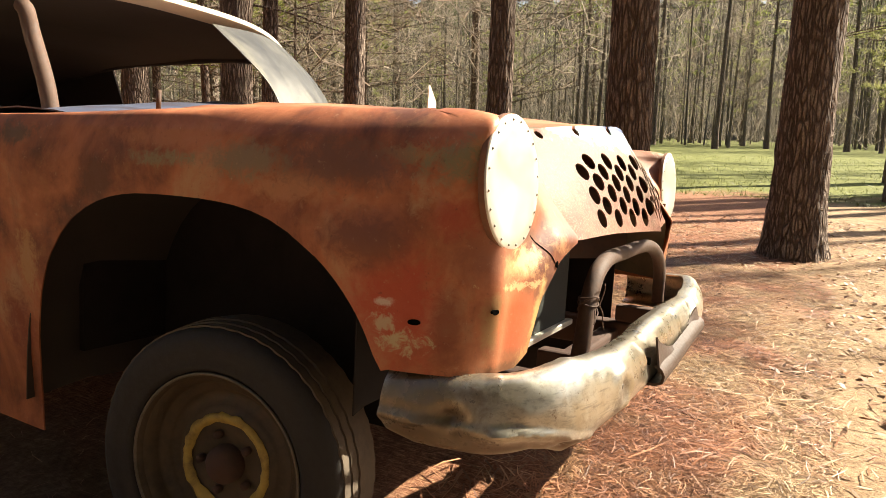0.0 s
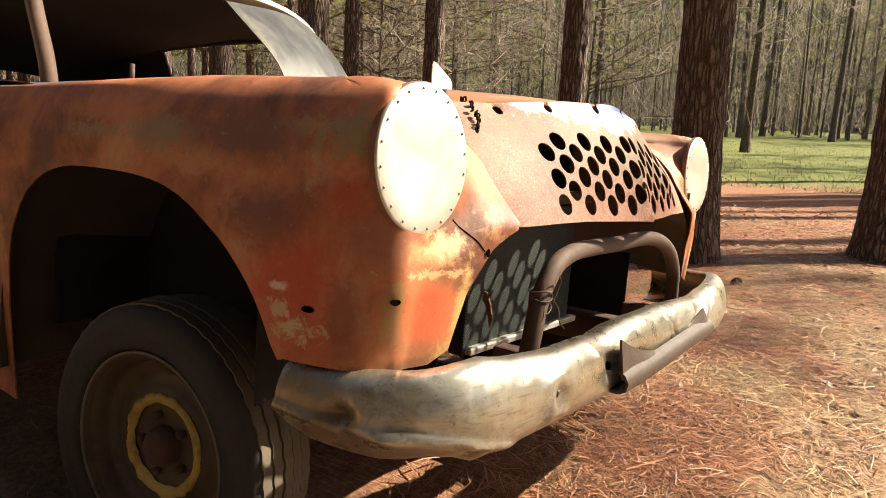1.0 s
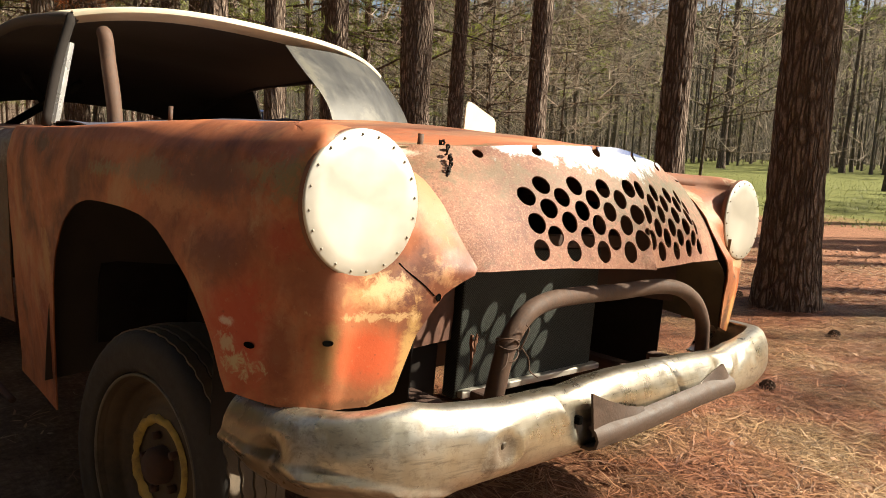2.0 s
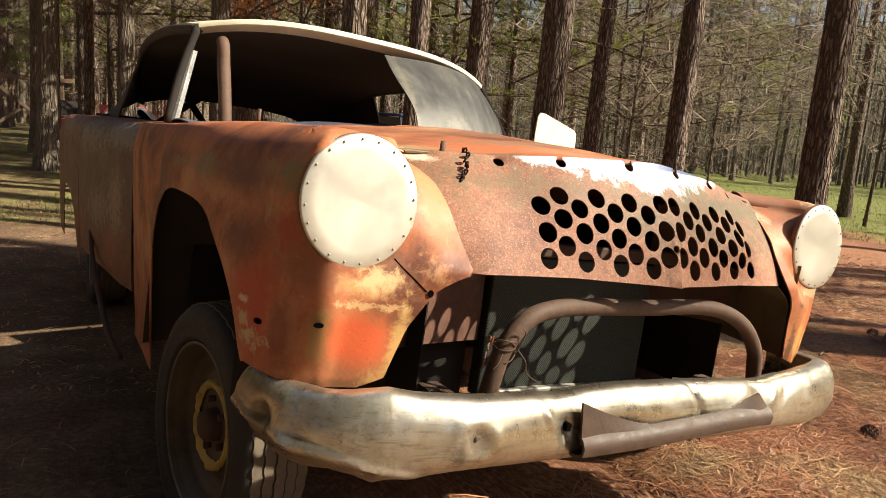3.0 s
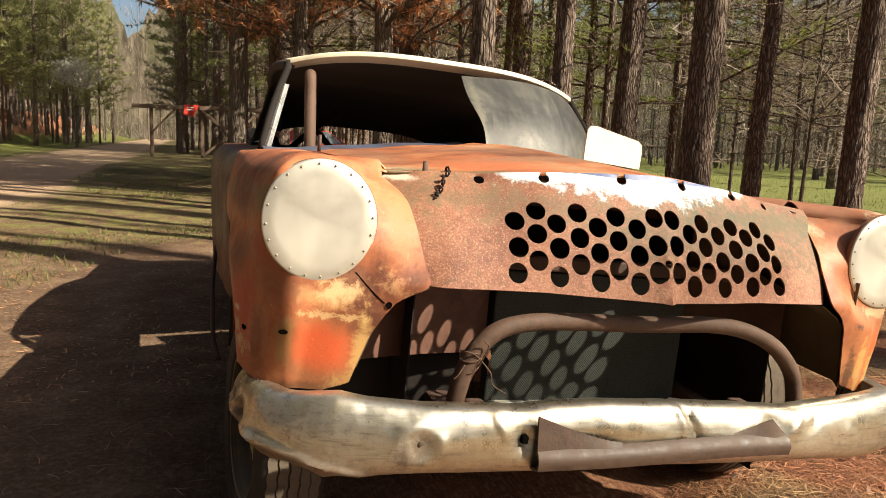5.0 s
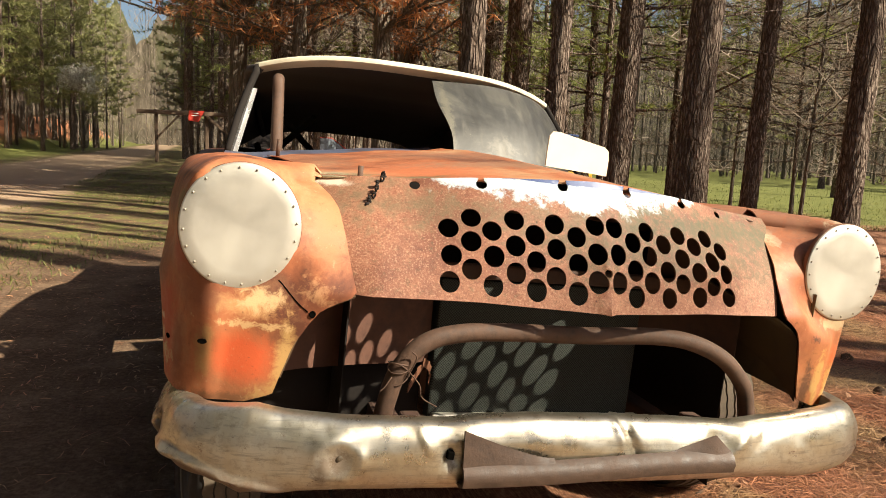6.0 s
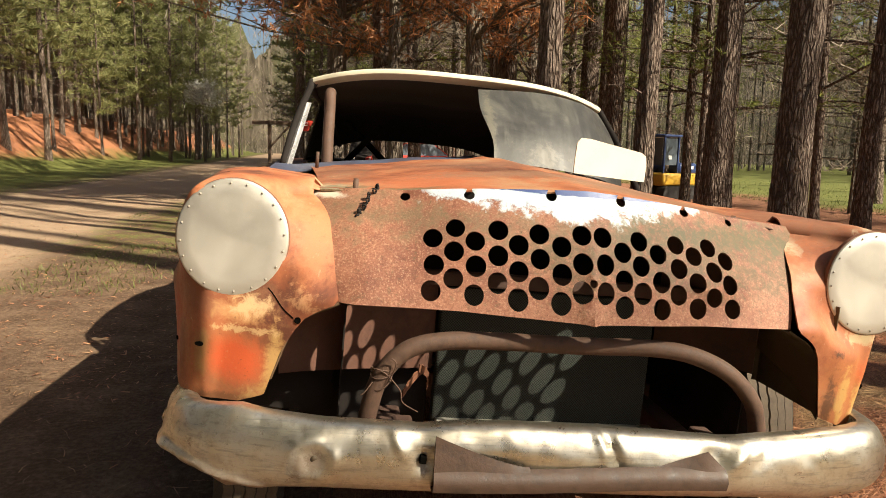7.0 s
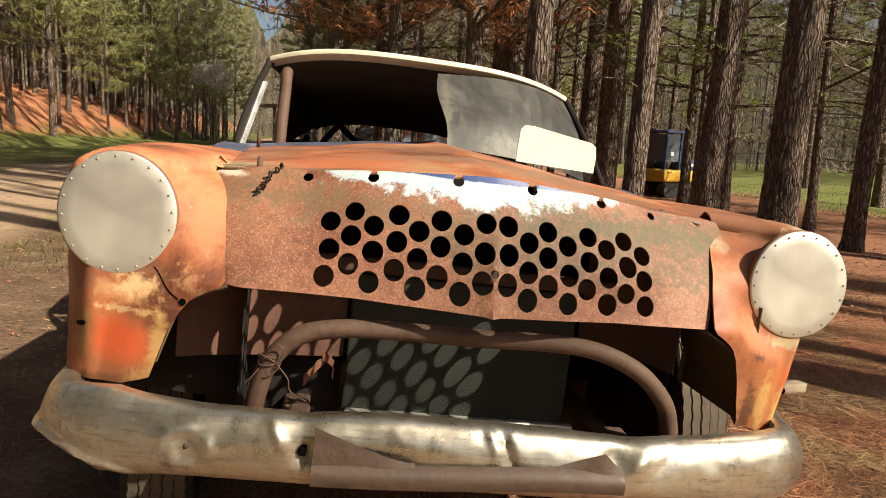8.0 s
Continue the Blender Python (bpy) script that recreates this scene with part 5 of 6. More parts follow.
    bank = mth(nt, "MULTIPLY", mth(nt, "SUBTRACT", -7.4, mth(nt, "ADD", u, mth(nt, "MULTIPLY", jit, 3))), 0.8, clamp=True)
    c = mixc(nt, bank, c, mixc(nt, ramp(nt, n2, (0.4, 0.0), (0.65, 1.0)), (0.40, 0.155, 0.07), needles))
    # mown meadow
    mead = mth(nt, "MULTIPLY", mth(nt, "SUBTRACT", mth(nt, "ADD", x, mth(nt, "MULTIPLY", jit, 9)), 11.5), 0.7, clamp=True)
    c = mixc(nt, mead, c, green)
    put(nt, b, "Base Color", c)
    put(nt, b, "Roughness", 0.95)
    put(nt, b, "Specular IOR Level", 0.2)
    bump(nt, b, mth(nt, "ADD", mth(nt, "ADD", n2, mth(nt, "MULTIPLY", fib, 0.35)), mth(nt, "MULTIPLY", n3, 0.4)), 0.8, 0.02)
    return m


def ground_z(x, y):
    z = 0.035 * noise.noise(Vector((x * 0.5, y * 0.5, 0))) + 0.014 * noise.noise(Vector((x * 2.3, y * 2.3, 3)))
    near = math.exp(-((x + 0.2) / 1.6) ** 2 - ((y - 2) / 3.5) ** 2)
    z *= 1 - 0.8 * near
    z -= 0.048 * math.exp(-((x + 0.82) / 0.4) ** 2 - ((y - 0.92) / 0.5) ** 2)     # hollow under the sunken wheel
    u = x + 6.2 + (y - 10) * 0.06
    s = min(1, max(0, (-6.6 - u) / 6))
    fade = min(1, max(0, (y + 20) / 25))
    z += fade * (3.2 * s * s * (3 - 2 * s) + 0.02 * max(0, -15 - u))
    return z


def axis(lo, hi, fine_lo, fine_hi, step):
    a, n = [], 0
    v = fine_lo
    while v <= fine_hi:
        a.append(v)
        v += step
    w, s = fine_lo, step
    left = []
    while w > lo:
        s *= 1.22
        w -= s
        left.append(max(w, lo))
    w, s = a[-1], step
    right = []
    while w < hi:
        s *= 1.22
        w += s
        right.append(min(w, hi))
    return left[::-1] + a + right


bm = bmesh.new()
xs, ys = axis(-2500, 2500, -5, 9, 0.16), axis(-2500, 2500, -3, 9, 0.16)
grid(bm, [[(x, y, ground_z(x, y)) for x in xs] for y in ys])
tagged(part("ground", bm, ground_mat(), None), "pine-needle forest floor, dirt track and mown grass", "ground", kind="structure")


# ------------------------------------------------------------------ loose litter
def slivers(name, n, place, length, width, material, label, lift=0.004, flat=0.25, category="litter"):
    """Many thin blades lying on or standing in the ground, joined."""
    rnd = random.Random(len(name) * 7 + n)
    vs, fs = [], []
    for i in range(n):
        p = place(rnd)
        if p is None:
            continue
        x, y = p
        z = ground_z(x, y) + lift * rnd.random()
        a = rnd.uniform(0, math.tau)
        l = length * rnd.uniform(0.5, 1.3)
        d = Vector((math.cos(a), math.sin(a), rnd.uniform(-0.2, 1.0) * flat)).normalized() * l
        s = Vector((-math.sin(a), math.cos(a), rnd.uniform(-0.4, 0.4))) * width * rnd.uniform(0.6, 1.4)
        o = Vector((x, y, z))
        k = len(vs)
        bend = Vector((rnd.uniform(-1, 1), rnd.uniform(-1, 1), 0.2)) * l * 0.12
        vs += [o - s, o + s, o + d * 0.5 + s + bend, o + d * 0.5 - s + bend, o + d]
        fs += [(k, k + 1, k + 2, k + 3), (k + 3, k + 2, k + 4)]
    ob = mesh_part(name, vs, fs, material, None)
    return tagged(ob, label, category, kind="stuff")


def on_needle_bed(r):
    x, y = r.uniform(-0.6, 7.0), r.uniform(-0.7, 5.5)
    if y < -0.1 and r.random() < 0.75:
        return None
    if -0.95 < x < 0.9 and y > 0.7:
        return None
    return x, y


def near_bed(r):
    p = on_needle_bed(r)
    return p and (p[0] * 0.6, p[1] * 0.62 - 0.05)


slivers("fallen_pine_needles", 230000, near_bed, 0.085, 0.0014, LITTER, "fallen reddish pine needles on the forest floor", 0.022, 0.22)
slivers("needle_carpet", 40000, on_needle_bed, 0.13, 0.0026, LITTER, "thick carpet of fallen pine needles under the trees", 0.02, 0.2)
slivers("sparse_pine_needles", 3500, lambda r: (r.uniform(-4.5, 0.0), r.uniform(1.0, 9.0)), 0.09, 0.0013, LITTER, "sparse dry needles on the dirt track", 0.006, 0.12)


def grassy(r):
    x, y = r.uniform(-9, -0.8), r.uniform(4.5, 26)
    if noise.noise(Vector((x * 0.5, y * 0.35, 7))) + 0.12 * (y - 8) / 8 < 0.12 or abs(x + 6.2 + (y - 10) * 0.06) < 1.9:
        return None
    return x, y


slivers("grass_tufts", 60000, grassy, 0.075, 0.0030, GRASS, "thin green grass beside the dirt track", 0.0, 1.6, "grass")
slivers("trampled_leaf_litter", 16000, lambda r: (r.uniform(-7.5, -0.9), r.uniform(2.0, 17.0)), 0.05, 0.0035, LITTER, "scattered brown leaves and needles on the track's verge", 0.01, 0.3)
slivers("dead_leaves", 9000, lambda r: (r.uniform(0.9, 8.5), r.uniform(-1.2, 8.0)), 0.045, 0.011, LEAF_BROWN, "curled dead leaves among the needles", 0.016, 0.5)
slivers("meadow_grass", 30000, lambda r: (11.2 + 26 * r.random() ** 1.6, r.uniform(-4, 34)), 0.10, 0.006, GRASS, "short mown meadow grass", 0.0, 1.6, "grass")

STICK = plain("stick_bark", (0.12, 0.085, 0.06), 0.9, 0, 40, 0.4, 0.3)
for i, (x, y, l, a) in enumerate(((1.25, 0.05, 0.55, 8), (0.75, 0.12, 0.3, 60), (2.1, 0.35, 0.4, 140), (2.6, -0.02, 0.35, 20), (1.05, 0.9, 0.7, 35), (1.2, 1.1, 0.6, 80), (1.75, 1.2, 0.5, 120), (3.2, 1.4, 0.5, 15), (4.2, 2.2, 0.45, 70), (1.5, -0.25, 0.2, 100))):
    bm = bmesh.new()
    pts = [(l * (k / 5 - 0.5), 0.03 * noise.noise(Vector((i, k * 0.8, 0))), 0.012 + 0.012 * noise.noise(Vector((k * 0.9, i, 1)))) for k in range(6)]
    tube(bm, spline(pts, 14), 0.008, 6, 0.003)
    t = part("fallen_twig", bm, STICK, None)
    t.matrix_world = pose(x, y, ground_z(x, y), 0, 0, a)
    tagged(t, "dry brown twig lying on pine needles", "twig", "twigs on the ground")
CONE = plain("pine_cone", (0.10, 0.06, 0.035), 0.85, 0, 60, 0.5, 0.3)
cone = None
for x, y in ((1.95, 0.95), (2.5, 1.5), (1.55, 1.75), (3.3, 0.6), (2.9, 2.1), (3.9, 1.5), (1.85, 0.45)):
    if cone is None:
        bm = bmesh.new()
        for ring in range(7):
            for k in range(8):
                a = k * math.tau / 8 + ring * 0.4
                r = 0.024 * math.sin((ring + 1) / 8 * math.pi) + 0.004
                box(bm, (r * math.cos(a), r * math.sin(a), -0.03 + ring * 0.010), (0.012, 0.010, 0.005), pose(0, 0, 0, 0, -35, math.degrees(a)))
        cone = part("pine_cone", bm, CONE, None, smooth=False)
        tagged(cone, "small brown pine cone on the needles", "pine cone", "cones on the ground")
        cone.matrix_world = pose(x, y, ground_z(x, y) + 0.03, 80, 0, 20)
    else:
        copy_thing(cone, pose(x, y, ground_z(x, y) + 0.03, random.uniform(60, 110), 0, random.uniform(0, 360)))
CHIP = plain("pale_wood", (0.42, 0.33, 0.22), 0.8, 0, 20, 0.3, 0.2)
bm = bmesh.new()
box(bm, (0, 0, 0.03), (0.17, 0.07, 0.06), bevel=0.012)
t = part("wood_block", bm, CHIP, None)
t.matrix_world = pose(2.02, 1.95, 0.0, 0, 0, 15)
tagged(t, "pale offcut of wood lying on the needles", "wood block")

# ------------------------------------------------------------------ trees
def trunk_bm(r, h, sides=14, rows_n=14, rough=0.04, lean=0.0, flare=0.5, seed=0, ridge=0.0, base_fine=1.0):
    bm = bmesh.new()
    rows = []
    for j in range(rows_n + 1):
        z = h * (j / rows_n) ** base_fine
        rr = r * (1 - 0.75 * z / h) * (1 + flare * math.exp(-z / (r * 1.6)))
        cx, cy = lean * z + 0.25 * r * noise.noise(Vector((z * 0.25, seed, 0))), 0.25 * r * noise.noise(Vector((z * 0.25, seed, 5)))
        row = []
        for k in range(sides):
            a = k * math.tau / sides
            n = 1 + rough * noise.noise(Vector((math.cos(a) * 1.5, math.sin(a) * 1.5, z * 0.8 + seed * 9)))
            if ridge:
                q = Vector((math.cos(a) * r * 19, math.sin(a) * r * 19, z * 3.4 + seed * 7))
                n += ridge / r * (min(0.0, 0.35 - abs(noise.noise(q)) * 2.2) * 1.0 + 0.5 * noise.noise(q * 2.1))
            row.append((cx + rr * n * math.cos(a), cy + rr * n * math.sin(a), z - 0.12))
        rows.append(row)
    grid(bm, rows, True)
    return bm


class Leaves:
    """Collects limbs and sprays of small blades for one tree."""
    def __init__(self, seed):
        self.r = random.Random(seed)
        self.v, self.f = [], []

    def blade(self, o, d, w):
        s = d.cross(Vector((self.r.uniform(-1, 1), self.r.uniform(-1, 1), self.r.uniform(-1, 1))))
        if s.length < 1e-6:
            return
        s = s.normalized() * w
        k = len(self.v)
        self.v += [o - s, o + s, o + d]
        self.f.append((k, k + 1, k + 2))

    def tuft(self, o, axis_dir, n, length, w, spread=1.0):
        for _ in range(n):
            d = (axis_dir + Vector((self.r.gauss(0, 1), self.r.gauss(0, 1), self.r.gauss(0, 1))) * spread).normalized() * length * self.r.uniform(0.6, 1.2)
            self.blade(o, d, w)


def limb(bm, o, d, l, r0, rnd, droop=0.0, n=6):
    pts, p, q = [], Vector(o), Vector(d).normalized()
    for i in range(n + 1):
        pts.append(p.copy())
        q = (q + Vector((rnd.uniform(-0.16, 0.16), rnd.uniform(-0.16, 0.16), rnd.uniform(-0.12, 0.12) - droop))).normalized()
        p = p + q * (l / n)
    tube(bm, pts, r0, 5, r0 * 0.25)
    return pts


def pine(name, r, h, crown_from, seed, low_twigs=True, leaf=NEEDLES, sides=14, rows_n=16, ridge=0.0, base_fine=1.0, tufts=1.0, blade=(0.22, 0.008), label="tall pine with a bare rough-barked trunk", group="pines of the wood"):
    """A pine: trunk, limbs, and a crown of needle sprays."""
    tree = thing(name, label, "tree", group)
    part("trunk", trunk_bm(r, h, sides, rows_n, 0.06, 0.0, 0.45, seed, ridge, base_fine), PINE_BARK, tree)
    rnd = random.Random(seed)
    bm = bmesh.new()
    lv = Leaves(seed + 5)
    if low_twigs:
        for k in range(16):
            z = rnd.uniform(2.0, crown_from)
            a = rnd.uniform(0, math.tau)
            limb(bm, (0, 0, z), (math.cos(a), math.sin(a), rnd.uniform(-0.25, 0.3)), rnd.uniform(0.5, 1.8), 0.018, rnd, 0.02)
    n = int((h - crown_from) * 3.0)
    for k in range(n):
        z = crown_from + (h - crown_from) * (k + 0.5) / n
        a = k * 2.4 + rnd.uniform(-0.4, 0.4)
        l = (0.6 + 2.6 * (1 - (z - crown_from) / (h - crown_from)) ** 0.8) * rnd.uniform(0.6, 1.2)
        pts = limb(bm, (0, 0, z), (math.cos(a), math.sin(a), rnd.uniform(0.0, 0.45)), l, 0.03, rnd, 0.02)
        for p, q in zip(pts[2:], pts[3:]):
            for _ in range(max(1, int(3 * tufts))):
                o = p.lerp(q, rnd.random()) + Vector((rnd.uniform(-0.3, 0.3), rnd.uniform(-0.3, 0.3), rnd.uniform(-0.1, 0.25)))
                lv.tuft(o, (q - p).normalized() + Vector((0, 0, 0.4)), 9, blade[0], blade[1], 0.8)
    tagged(part("branchwork", bm, PINE_BARK, tree), kind="stuff")
    tagged(mesh_part("crown", lv.v, lv.f, leaf, tree), kind="stuff")
    return tree


def bare_tree(name, r, h, seed, spread=0.7, first=1.6, label="leafless grey hardwood tree with fine twigs", leaf=None, group="bare trees of the wood", leaf_n=3, thick=1.0, limb_r=0.022, rise=(0.1, 0.9)):
    tree = thing(name, label, "tree", group)
    part("trunk", trunk_bm(r, h * 0.8, 10, 12, 0.08, 0.02, 0.3, seed), GREY_BARK, tree)
    rnd = random.Random(seed)
    bm = bmesh.new()
    lv = Leaves(seed)
    for k in range(int(h * 3.0 * thick)):
        z = first + (h * 0.8 - first) * rnd.random()
        a = rnd.uniform(0, math.tau)
        l = rnd.uniform(0.8, 2.6) * spread * (1.2 - z / h)
        pts = limb(bm, (0.02 * z, 0, z), (math.cos(a), math.sin(a), rnd.uniform(*rise)), l + 0.4, limb_r * (1.3 - z / h), rnd, -0.03)
        for p in pts[1:]:
            for _ in range(3):
                d = Vector((rnd.uniform(-1, 1), rnd.uniform(-1, 1), rnd.uniform(-0.3, 1.0))).normalized() * rnd.uniform(0.25, 0.8)
                lv.blade(p, d, 0.009)
                lv.blade(p + d * 0.5, Vector((rnd.uniform(-1, 1), rnd.uniform(-1, 1), rnd.uniform(-0.2, 0.8))).normalized() * 0.4, 0.007)
    tagged(part("branchwork", bm, GREY_BARK, tree), kind="stuff")
    tagged(mesh_part("twig_spray", lv.v, lv.f, TWIG, tree), kind="stuff")
    if leaf:
        lf = Leaves(seed + 1)
        for k in range(0, len(lv.v), 3):
            for _ in range(leaf_n):
                o = lv.v[k].lerp(lv.v[k + 2], rnd.random())
                lf.tuft(o + Vector((rnd.gauss(0, 0.08), rnd.gauss(0, 0.08), rnd.gauss(0, 0.08))), Vector((0, 0, -0.3)), 6, 0.16, 0.011, 0.9)
        tagged(mesh_part("crown", lf.v, lf.f, leaf, tree), kind="stuff")
    return tree


# the big pines near the car: place, radius, lean in degrees
NEAR = ((4.64, 6.36, 0.215, 1.0), (6.61, 7.59, 0.135, 1.6), (7.21, 6.38, 0.175, 1.2), (5.44, 3.04, 0.155, 0.6), (3.91, 1.14, 0.205, -1.2),
        (5.25, -0.16, 0.245, 2.2), (3.48, 7.98, 0.155, 0.5), (4.65, 12.34, 0.20, 0.6), (4.93, 8.7, 0.205, 1.6), (5.38, 16.07, 0.25, 0.8), (1.31, 5.25, 0.13, 0.3))
for i, (x, y, r, lean) in enumerate(NEAR):
    t = pine("pine_tree", r, random.uniform(21, 25), 16.0, 30 + i, low_twigs=i in (0, 1, 6, 7, 8, 9), sides=56, rows_n=130, ridge=0.022, base_fine=1.7, tufts=0.5)
    t.matrix_world = pose(x, y, ground_z(x, y), 0, lean, 0)

# young pines with green sprays low down, bare hardwoods, russet tree
young = [pine("young_pine_tree", 0.10, 13.0, 2.6, 70 + k, False, tufts=2.0, blade=(0.24, 0.010), label="young pine with green needle sprays", group="young pines") for k in range(2)]
tall = [pine("pine_tree", 0.17, 21.0, 8.5, 80 + k, tufts=1.0, blade=(0.34, 0.022), group="pines of the wood") for k in range(3)]
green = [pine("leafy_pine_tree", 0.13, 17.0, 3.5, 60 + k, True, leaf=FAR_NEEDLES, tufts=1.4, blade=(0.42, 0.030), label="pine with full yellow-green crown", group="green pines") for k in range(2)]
high = [pine("pine_tree", 0.17, 27.0, 20.5, 86 + k, tufts=0.9, blade=(0.34, 0.022), group="pines of the wood") for k in range(2)]
twiggy = [bare_tree("bare_tree", 0.035, 8.0, 95 + k, 2.1, 0.9, "slender leafless tree with many pale drooping twigs", None, "bare trees of the wood", 3, 3.2, 0.011, (-0.15, 0.35)) for k in range(2)]
bare = [bare_tree("bare_tree", 0.09, 13.0, 90 + k) for k in range(3)]
russet = bare_tree("russet_tree", 0.15, 8.0, 97, 2.5, 2.1, "tree with dry rust-brown foliage and thin branches", BROWN_LEAF, "russet trees", 2, 1.9)
white = bare_tree("blossom_tree", 0.07, 6.0, 99, 0.8, 3.4, "small tree in white blossom", BLOSSOM, "blossom trees", 2)


placed = set()


def plant(sources, spots, rnd, lo=0.8, hi=1.25):
    """Sets copies of the given trees at spots; the first of each source takes a spot itself."""
    for x, y in spots:
        s = sources[rnd.randrange(len(sources))]
        k = rnd.uniform(lo, hi)
        m = pose(x, y, ground_z(x, y) - 0.03, rnd.uniform(-1.5, 1.5), rnd.uniform(-1.5, 1.5), rnd.uniform(0, 360)) @ Matrix.Diagonal((k, k, k * rnd.uniform(0.9, 1.1), 1))
        if s.name in placed:
            copy_thing(s, m)
        else:
            placed.add(s.name)
            s.matrix_world = m


def scatter(n, place, gap, rnd, avoid=()):
    out = []
    tries = 0
    while len(out) < n and tries < n * 60:
        tries += 1
        p = place(rnd)
        if p and all(math.hypot(p[0] - q[0], p[1] - q[1]) > gap for q in (*out, *avoid)):
            out.append(p)
    return out


rnd = random.Random(5)
keep = [(x, y) for x, y, *_ in NEAR]


def track_u(x, y):
    return x + 6.2 + (y - 10) * 0.06


def behind_car(r):
    x, y = r.uniform(-9, 11), r.uniform(11, 62)
    if track_u(x, y) < 4.2 or (x > 9 and y < 40) or (y < 42 and x < -0.9 + (y + 1.3) * 0.05):
        return None
    return x, y


def on_bank(r):
    y = r.uniform(14, 75)
    x = -6.2 - (y - 10) * 0.06 - r.uniform(9.5, 26)
    return x, y


def meadow_rim(r):
    a, d = radians(r.uniform(8, 100)), r.uniform(48, 92)
    x, y = d * math.sin(a), d * math.cos(a)
    return (x, y) if x > 9 else None


spots = scatter(46, behind_car, 1.5, rnd, keep)
plant(tall, spots + scatter(26, on_bank, 1.6, rnd) + scatter(34, meadow_rim, 2.0, rnd) , rnd)
plant(high, [(14.5, 17), (17, 9), (22, 21), (26, 6), (30, 30), (19, 27)], rnd)
plant(young, [(7.1, 12.1), (7.6, 10.0), (5.6, 10.4), (6.9, 13.5), (8.3, 17.5), (6.3, 20.0), (9.6, 22), (8.6, 12.6), (5.9, 17.2)] + scatter(12, behind_car, 2.5, rnd, keep), rnd, 0.8, 1.3)
def bank_edge(r):
    y = r.uniform(20, 85)
    return -6.2 - (y - 10) * 0.06 - r.uniform(7.4, 13.0), y


plant(green, scatter(42, bank_edge, 1.1, rnd) + scatter(36, on_bank, 1.6, rnd) + scatter(26, meadow_rim, 3, rnd) + scatter(8, lambda r: (r.uniform(2, 12), r.uniform(24, 60)), 3, rnd), rnd, 0.75, 1.3)
plant(twiggy, [(9.3, 9.4), (13, 12), (10.4, 10.8), (12.2, 9.6), (11.0, 13.5), (14.6, 7.2)], rnd)
plant(bare, scatter(30, behind_car, 1.4, rnd, keep) + scatter(34, on_bank, 1.2, rnd) + scatter(46, meadow_rim, 1.6, rnd), rnd, 0.8, 1.35)
plant([russet], [(0.35, 13.0), (-0.9, 20.5), (1.9, 12.6), (3.1, 16.0), (-0.9, 14.5)], rnd, 1.1, 1.3)
plant([white], [(-11.6, 54.0)], rnd, 1.2, 1.25)
# crowns that close in on the track far off
plant(green, scatter(16, lambda r: (-6.2 - (r.uniform(44, 84) - 10) * 0.06 - r.uniform(3.8, 9.0), r.uniform(44, 84)), 2.0, rnd) + scatter(9, lambda r: (-4.4 + r.uniform(-1.5, 3.5), r.uniform(48, 80)), 2.4, rnd), rnd, 0.8, 1.2)
# the wood across the track and behind: unseen trees added to cut sky light
plant(tall, scatter(16, lambda r: (r.uniform(-26, -9.5), r.uniform(-14, 9)), 2.2, rnd) + scatter(9, lambda r: (r.uniform(-14, 2), r.uniform(-24, -8)), 2.5, rnd), rnd)
plant(green, scatter(34, lambda r: (r.uniform(-26, -9), r.uniform(-20, 6)), 2.0, rnd) + scatter(14, lambda r: (r.uniform(-10, 1), r.uniform(-22, -9)), 2.2, rnd), rnd, 0.9, 1.3)
# pines added just out of view so their crowns shade the track side
plant(high, [(12.7, -1.7), (13.7, -2.1), (15.2, -2.5), (18.2, -2.0)], rnd, 1.3, 1.4)
# unseen dense-crowned pines, added to darken the shade beside the car
sky_blockers = [pine("pine_tree", 0.2, 24.0, 11.5, 88 + k, tufts=2.4, blade=(0.50, 0.06), label="tall dense-crowned pine added out of view to block sky light", group="pines of the wood") for k in range(2)]
plant(sky_blockers, [(-5.2, -3.0), (-6.2, 1.2), (-1.5, -7.0), (-4.2, -6.2), (-8.3, -2.0), (-8.6, 3.6), (-0.2, -10.0), (-7.0, -7.5), (-3.2, -10.2), (-9.5, 0.8), (-5.0, -12.0), (-10.5, -5.0)], rnd, 0.95, 1.15)
# pines towards the sun, off the path's view, whose shadows lie across the track
plant(high, [(11.5, -4.1), (14.5, -16.5), (8.0, -15.5), (20, -12), (24, -22), (-9, -9), (-14, -2), (-3, -16), (12.5, -26), (19, -7.5), (21, -4), (17, -6.5), (23, -8), (16.5, -9), (36, -12), (40, -16), (44, -10), (34, -18), (48, -14), (30, -14), (39, -8.5), (50, -20), (46, -18), (33, -9)], rnd)

# ------------------------------------------------------------------ the far wood
rnd = random.Random(11)
vs, fs = [], []
tv, tf = [], []
cv, cf = [], []


def far_spot():
    while True:
        a, d = radians(rnd.uniform(-40, 112)), rnd.uniform(62, 125)
        x, y = d * math.sin(a), d * math.cos(a)
        if abs(track_u(x, y)) > 4 or y > 110:
            return x, y


for i in range(900):
    x, y = far_spot()
    h, r = rnd.uniform(12, 24), rnd.uniform(0.06, 0.17)
    z0 = ground_z(x, y) - 0.2
    dx, dy = rnd.uniform(-0.5, 0.5), rnd.uniform(-0.5, 0.5)
    k = len(vs)
    for j, (zz, rr) in enumerate(((0, r), (h, r * 0.4))):
        for q in range(5):
            a = q * math.tau / 5
            vs.append((x + dx * j + rr * math.cos(a), y + dy * j + rr * math.sin(a), z0 + zz))
    fs += [(k + q, k + (q + 1) % 5, k + 5 + (q + 1) % 5, k + 5 + q) for q in range(5)]
